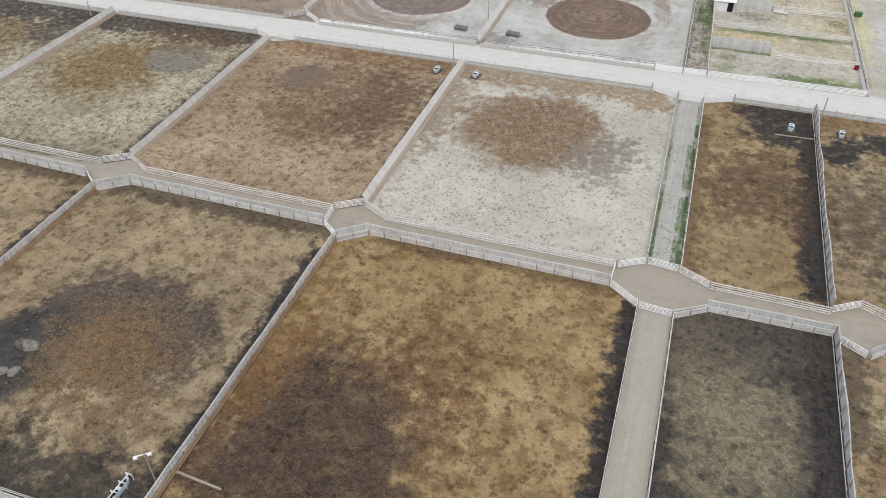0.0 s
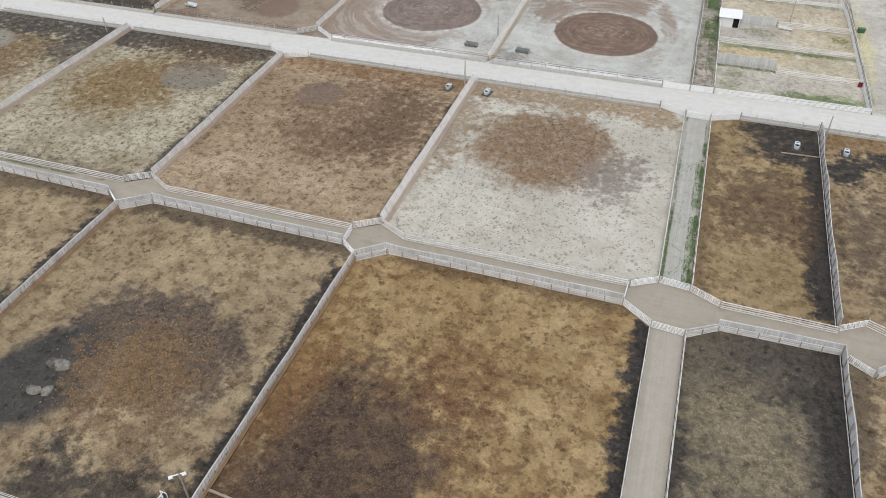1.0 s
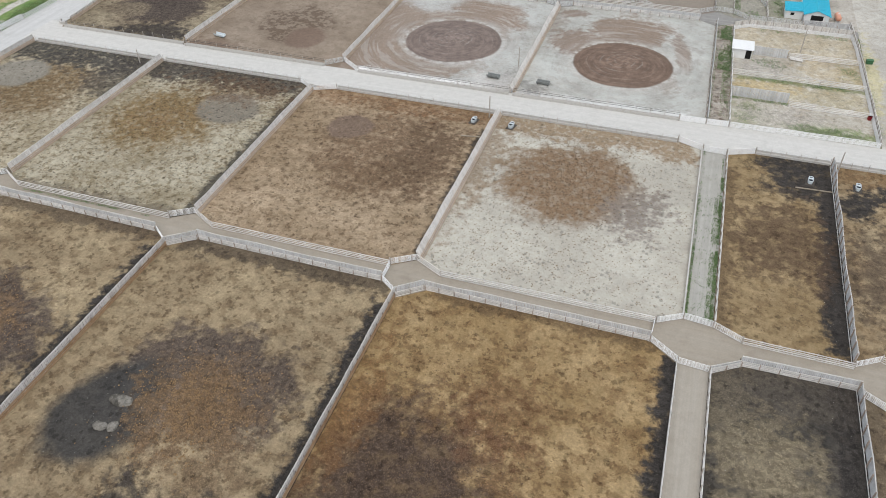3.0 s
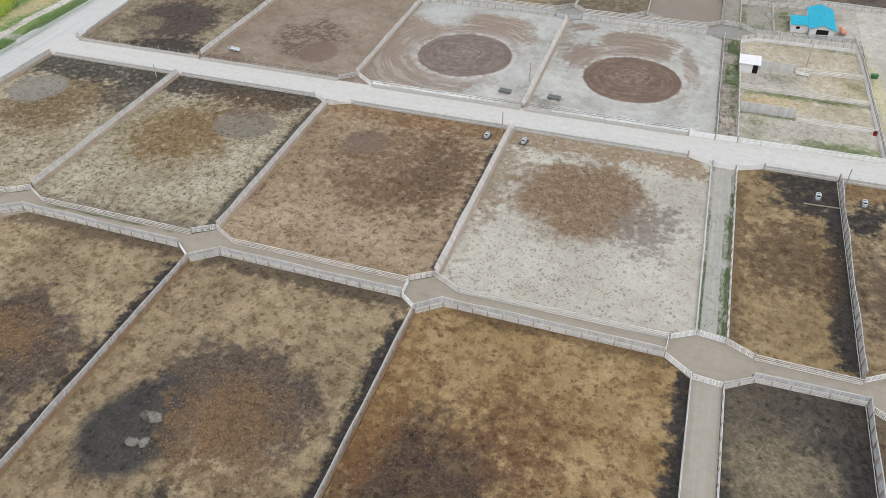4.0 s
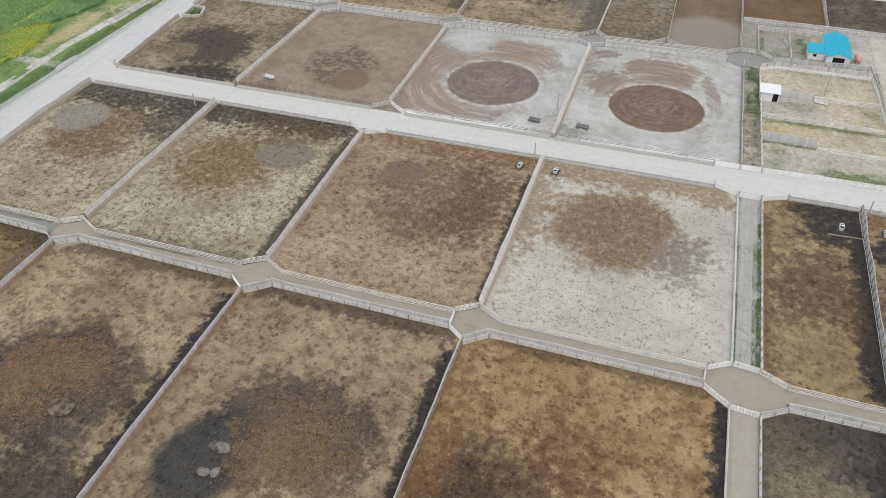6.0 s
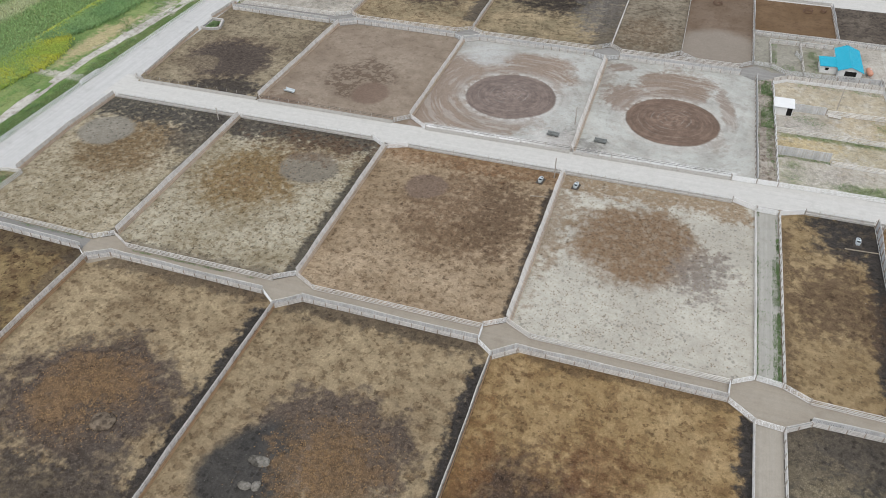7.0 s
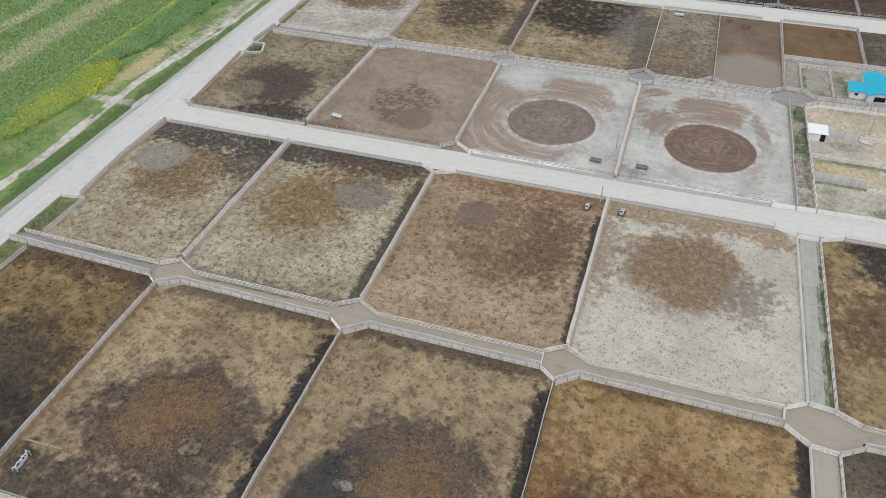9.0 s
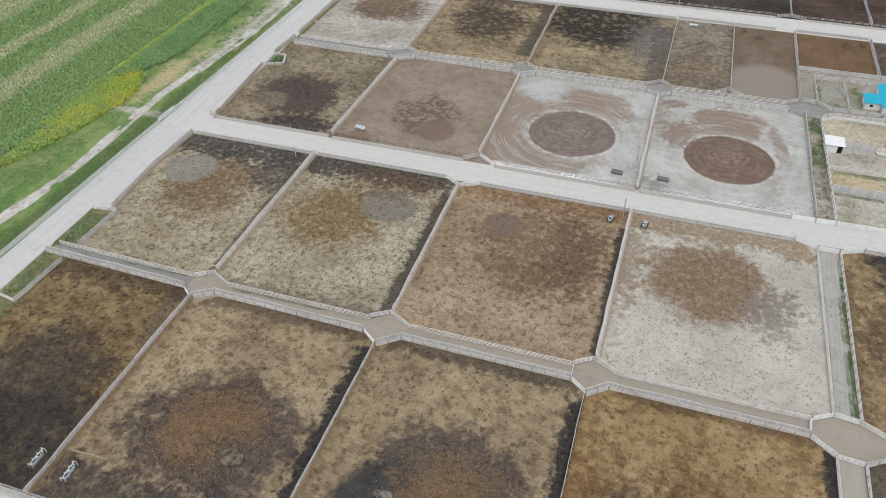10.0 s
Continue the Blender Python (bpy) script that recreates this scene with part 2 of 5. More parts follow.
def painted(name, base, stain, rough=0.5, metal=0.0, amount=0.4, scale=1.5):
    s = Nodes(name, rough, metal)
    n, g = s.noise(scale, 5, 0.65), s.noise(scale * 9, 4, 0.7)
    c = s.mix(s.math("MULTIPLY", s.ramp(n, 0.48, 0.7), amount), base, stain)
    c = s.shade(c, 0.9, 1.08, g)
    s.bump(g, 0.12, 0.01)
    return s.done(c)


def leafage(name, base, other, pale, bands=(), rough=0.7):
    """Leaves: each differs; bands (x, half width) run along y in the other colour."""
    s = Nodes(name, rough)
    c = s.mix(s.ramp(s.noise(0.1, 3, 0.55), 0.42, 0.6), base, other) if not bands else base
    if bands:
        x = s.nt.nodes.new("ShaderNodeSeparateXYZ")
        s.nt.links.new(s.pos, x.inputs[0])
        sway = s.math("ADD", x.outputs[0], s.math("MULTIPLY", s.math("SUBTRACT", s.noise(0.05, 5, 0.6), 0.5), 7.0))
        for at, half in bands:
            off = s.math("ABSOLUTE", s.math("SUBTRACT", sway, at))
            c = s.mix(s.math("MULTIPLY", s.ramp(off, half * 1.35, half * 0.5), 0.85), c, other)
    c = s.mix(s.math("MULTIPLY", s.ramp(s.noise(0.3, 5, 0.65), 0.48, 0.72), 0.4), c, pale)
    c = s.shade(c, 0.68, 1.28, s.geo.outputs["Random Per Island"])
    return s.done(c)


# ---------------------------------------------------------------- colours and materials
TAN, PALE, BROWN = lin(146, 130, 106), lin(161, 146, 120), lin(110, 93, 73)
DKBROWN, DARK = lin(90, 71, 54), lin(62, 56, 53)
WET, STRAW, RUST = lin(64, 61, 59), lin(108, 84, 62), lin(98, 72, 53)

m_road = gravel("road_gravel", lin(201, 198, 191), lin(211, 208, 202), lin(188, 184, 177))
m_road_w = gravel("west_road_gravel", lin(194, 192, 188), lin(210, 209, 205), lin(172, 169, 163), 1)
m_alley = gravel("alley_earth", lin(160, 150, 135), lin(170, 162, 149), lin(140, 128, 113), 0, 0.4)
m_alley_w = gravel("alley_earth_wet", lin(142, 139, 134), lin(158, 155, 150), lin(116, 112, 106), 0, 0.7)
m_lane = gravel("lane_gravel", lin(167, 159, 146), lin(177, 170, 158), lin(148, 138, 124), 1, 0.5)
m_lane_n = gravel("weedy_lane_earth", lin(170, 167, 158), lin(184, 181, 173), lin(136, 130, 116), 1, 0.6)
m_board = timber("weathered_boards", lin(206, 206, 205), lin(186, 182, 177), amount=0.45)
m_warm = timber("pale_warm_boards", lin(228, 223, 216), lin(210, 200, 188), amount=0.6)
m_palewood = timber("cream_planks", lin(212, 190, 166), lin(190, 164, 136), amount=0.5, each="object")
m_capboard = timber("bleached_planks", lin(226, 222, 215), lin(200, 192, 182), amount=0.4, each="object")
m_plank = timber("grey_planks", lin(236, 232, 226), lin(206, 198, 187), each="object")
m_dirty = timber("dung_stained_planks", lin(186, 154, 120), lin(154, 122, 92), amount=0.6, each="object")
m_post = timber("brown_posts", lin(170, 154, 140), lin(140, 124, 110), each="object")
m_greypost = timber("grey_posts", lin(186, 178, 168), lin(156, 146, 134), each="object")
m_white = painted("white_painted_pipe", lin(246, 245, 243), lin(220, 214, 206), 0.5)
m_concrete = painted("concrete", lin(196, 192, 185), lin(160, 153, 143), 0.9, amount=0.6)
m_kerb = painted("dusty_concrete", lin(164, 152, 134), lin(132, 120, 104), 0.95, amount=0.7)
m_pad = painted("stained_concrete", lin(84, 78, 72), lin(68, 64, 60), 0.95, amount=0.9, scale=0.9)
m_trough = painted("pale_plastic", lin(214, 222, 224), lin(180, 186, 188), 0.4)
m_water = Nodes("trough_water", 0.05)
m_water = m_water.done((0.02, 0.025, 0.03, 1))
m_steel = painted("galvanised_steel", lin(218, 219, 217), lin(184, 182, 178), 0.5, 0.15)
m_feed = painted("dull_green_steel", lin(142, 145, 142), lin(112, 114, 110), 0.6, 0.2, 0.6)
m_dark = painted("dark_steel", lin(74, 72, 70), lin(56, 52, 48), 0.6, 0.3)
m_rust = painted("rusty_steel", lin(120, 92, 76), lin(92, 68, 56), 0.7, 0.2)
m_turq = painted("turquoise_roof_sheet", lin(34, 178, 205), lin(46, 160, 186), 0.45, 0.0, 0.4)
m_wall = painted("white_siding", lin(238, 237, 233), lin(216, 213, 206), 0.7)
m_roofw = painted("white_roof_sheet", lin(238, 238, 236), lin(222, 222, 220), 0.5)
# near-black colour that stands for the shade inside doors and window
m_black = painted("dark_opening", lin(34, 32, 30), lin(26, 24, 22), 0.9)
m_tank = painted("salmon_paint", lin(214, 156, 130), lin(190, 134, 110), 0.5)
m_green = painted("green_paint", lin(72, 116, 80), lin(58, 92, 64), 0.6)
m_red = painted("red_paint", lin(140, 40, 44), lin(110, 36, 38), 0.6)
m_clod = timber("dried_dung", lin(110, 90, 70), lin(84, 68, 52))
m_straw = timber("straw_clods", lin(150, 122, 88), lin(96, 76, 58), amount=0.9)
m_pat = timber("dry_dung", lin(142, 127, 105), lin(112, 98, 80))
m_mud = soil("dried_mud", lin(122, 119, 113), lin(138, 135, 129), lin(92, 89, 84), [], 0.9, 0.8)
m_mud_brown = soil("brown_mud", lin(118, 106, 93), lin(134, 122, 108), lin(84, 75, 67), [], 0.8, 0.9)
CROP_BANDS = ((-233, 5.5), (-253.5, 3.4), (-280, 8.0), (-304, 5.0), (-330, 9.0), (-370, 8.0))
m_crop = leafage("crop_leaves", lin(146, 178, 112), lin(206, 208, 166), lin(168, 192, 130), CROP_BANDS)
m_yellow = leafage("yellowing_crop_leaves", lin(204, 208, 80), lin(176, 198, 84), lin(208, 206, 112))
m_edge = leafage("hedge_crop_leaves", lin(130, 168, 106), lin(142, 176, 112), lin(160, 190, 124))
m_grass = leafage("grass_blades", lin(128, 158, 98), lin(110, 146, 88), lin(172, 174, 128))
m_lane_weed = leafage("lane_weed_leaves", lin(106, 130, 82), lin(118, 140, 92), lin(144, 154, 112))
m_weed = leafage("green_weeds", lin(122, 146, 98), lin(138, 156, 110), lin(166, 172, 132))


# ---------------------------------------------------------------- mesh helpers
class Mesh:
    """Collects boxes, tubes and faces for one mesh."""

    def __init__(self):
        self.v, self.f = [], []

    def box(self, m, sx, sy, sz, taper=1.0):
        n = len(self.v)
        for z in (-0.5, 0.5):
            k = taper if z > 0 else 1.0
            for x, y in ((-0.5, -0.5), (0.5, -0.5), (0.5, 0.5), (-0.5, 0.5)):
                self.v.append(tuple(m @ Vector((x * sx * k, y * sy * k, z * sz))))
        for q in ((3, 2, 1, 0), (4, 5, 6, 7), (0, 1, 5, 4), (1, 2, 6, 5), (2, 3, 7, 6), (3, 0, 4, 7)):
            self.f.append(tuple(n + i for i in q))
        return self

    def beam(self, a, b, wide, high):
        """A squared bar from a to b."""
        a, b = Vector(a), Vector(b)
        d = b - a
        m = Matrix.Translation((a + b) / 2) @ d.to_track_quat("X", "Z").to_matrix().to_4x4()
        return self.box(m, d.length, wide, high)

    def tube(self, a, b, r, r2=None, sides=8):
        a, b = Vector(a), Vector(b)
        q = (b - a).to_track_quat("Z", "Y").to_matrix()
        n, r2 = len(self.v), r if r2 is None else r2
        for p, rad in ((a, r), (b, r2)):
            for i in range(sides):
                t = 2 * math.pi * i / sides
                self.v.append(tuple(p + q @ Vector((rad * math.cos(t), rad * math.sin(t), 0))))
        for i in range(sides):
            j = (i + 1) % sides
            self.f.append((n + i, n + j, n + sides + j, n + sides + i))
        self.f.append(tuple(n + i for i in reversed(range(sides))))
        self.f.append(tuple(n + sides + i for i in range(sides)))
        return self

    def prism(self, profile, x0, x1):
        """A closed (y, z) outline drawn out along x."""
        n, k = len(self.v), len(profile)
        for x in (x0, x1):
            self.v += [(x, y, z) for y, z in profile]
        for i in range(k):
            j = (i + 1) % k
            self.f.append((n + i, n + j, n + k + j, n + k + i))
        self.f.append(tuple(n + i for i in reversed(range(k))))
        self.f.append(tuple(n + k + i for i in range(k)))
        return self

    def data(self, name, material, smooth=False):
        me = bpy.data.meshes.new(name)
        me.from_pydata(self.v, [], self.f)
        me.materials.append(material)
        if smooth:
            me.polygons.foreach_set("use_smooth", [True] * len(me.polygons))
        me.update()
        bm = bmesh.new()
        bm.from_mesh(me)
        bmesh.ops.recalc_face_normals(bm, faces=bm.faces[:])
        bm.to_mesh(me)
        bm.free()
        return me


def part(name, mesh, material, parent, label="", m=None, smooth=False):
    ob = new(name, mesh.data(name, material, smooth) if isinstance(mesh, Mesh) else mesh)
    ob.parent = parent
    if m is not None:
        ob.matrix_basis = m
    return tagged(ob, label)


def thing(name, m, label, category, group="", kind=""):
    ob = new(name)
    ob.matrix_basis = m
    ob.empty_display_size = 0.5
    return tagged(ob, label, category, group, kind)


def swell(x, y, x0, x1, y0, y1, relief=0.07, mounds=(), fade=5.0):
    """How high a piece of ground stands at (x, y): ripples and mounds, dying out towards its edge."""
    k = min(1.0, max(0.0, min(x - x0, x1 - x, y - y0, y1 - y) / fade))
    h = relief * (noise.noise((x * 0.13, y * 0.13, 7)) + 0.7 * noise.noise((x * 0.6, y * 0.6, 3)))
    for cx, cy, rx, ry, top in mounds:
        d = math.hypot((x - cx) / rx, (y - cy) / ry)
        if d < 1:
            h += top * (math.cos(math.pi * d) + 1) / 2
    return k * max(h, -0.03)


def sheet(name, x0, x1, y0, y1, material, step=1.5, z=0.0, relief=0.06, mounds=(), fade=5.0, label="", category="ground"):
    """A piece of ground as a grid; relief dies out towards its edge."""
    nx, ny = max(2, int((x1 - x0) / step)), max(2, int((y1 - y0) / step))
    vs, fs = [], []
    for j in range(ny + 1):
        for i in range(nx + 1):
            x, y = x0 + (x1 - x0) * i / nx, y0 + (y1 - y0) * j / ny
            vs.append((x, y, z + swell(x, y, x0, x1, y0, y1, relief, mounds, fade)))
    for j in range(ny):
        for i in range(nx):
            a = j * (nx + 1) + i
            fs.append((a, a + 1, a + nx + 2, a + nx + 1))
    me = bpy.data.meshes.new(name)
    me.from_pydata(vs, [], fs)
    me.materials.append(material)
    me.polygons.foreach_set("use_smooth", [True] * len(fs))
    return tagged(new(name, me), label, category, "", "structure")


def flat(name, points, material, z, label, category="ground"):
    """A flat piece of ground of any outline, with a thin rim."""
    me = Mesh()
    k = len(points)
    me.v = [(x, y, z) for x, y in points] + [(x, y, z - 0.15) for x, y in points]
    me.f = [tuple(range(k))] + [(i, (i + 1) % k, k + (i + 1) % k, k + i) for i in range(k)]
    return tagged(new(name, me.data(name, material)), label, category, "", "structure")


# ---------------------------------------------------------------- ground
XC = (-126.2, -84.2, -41.6)          # pen dividers
A_N, B_S, B_N, C_S, C_N, D_S, D_N, E_S = 79.8, 83.3, 137.0, 146.2, 199.6, 203.6, 257.5, 269.5
s = Nodes("farmland", 0.95)
c = s.mix(s.ramp(s.noise(0.02, 4), 0.4, 0.6), lin(118, 124, 78), lin(146, 138, 100))
c = s.mix(s.math("MULTIPLY", s.ramp(s.noise(0.3, 6, 0.65), 0.45, 0.7), 0.7), c, lin(92, 112, 66))
c = s.shade(c, 0.8, 1.2, s.noise(3.0, 5, 0.7))
s.bump(s.noise(3.0, 5, 0.7), 0.4, 0.1)
m_farm = s.done(c)
flat("ground", [(-3500, -3500), (3500, -3500), (3500, 3500), (-3500, 3500)], m_farm, -0.12, "flat farmland round the feedlot", "ground")

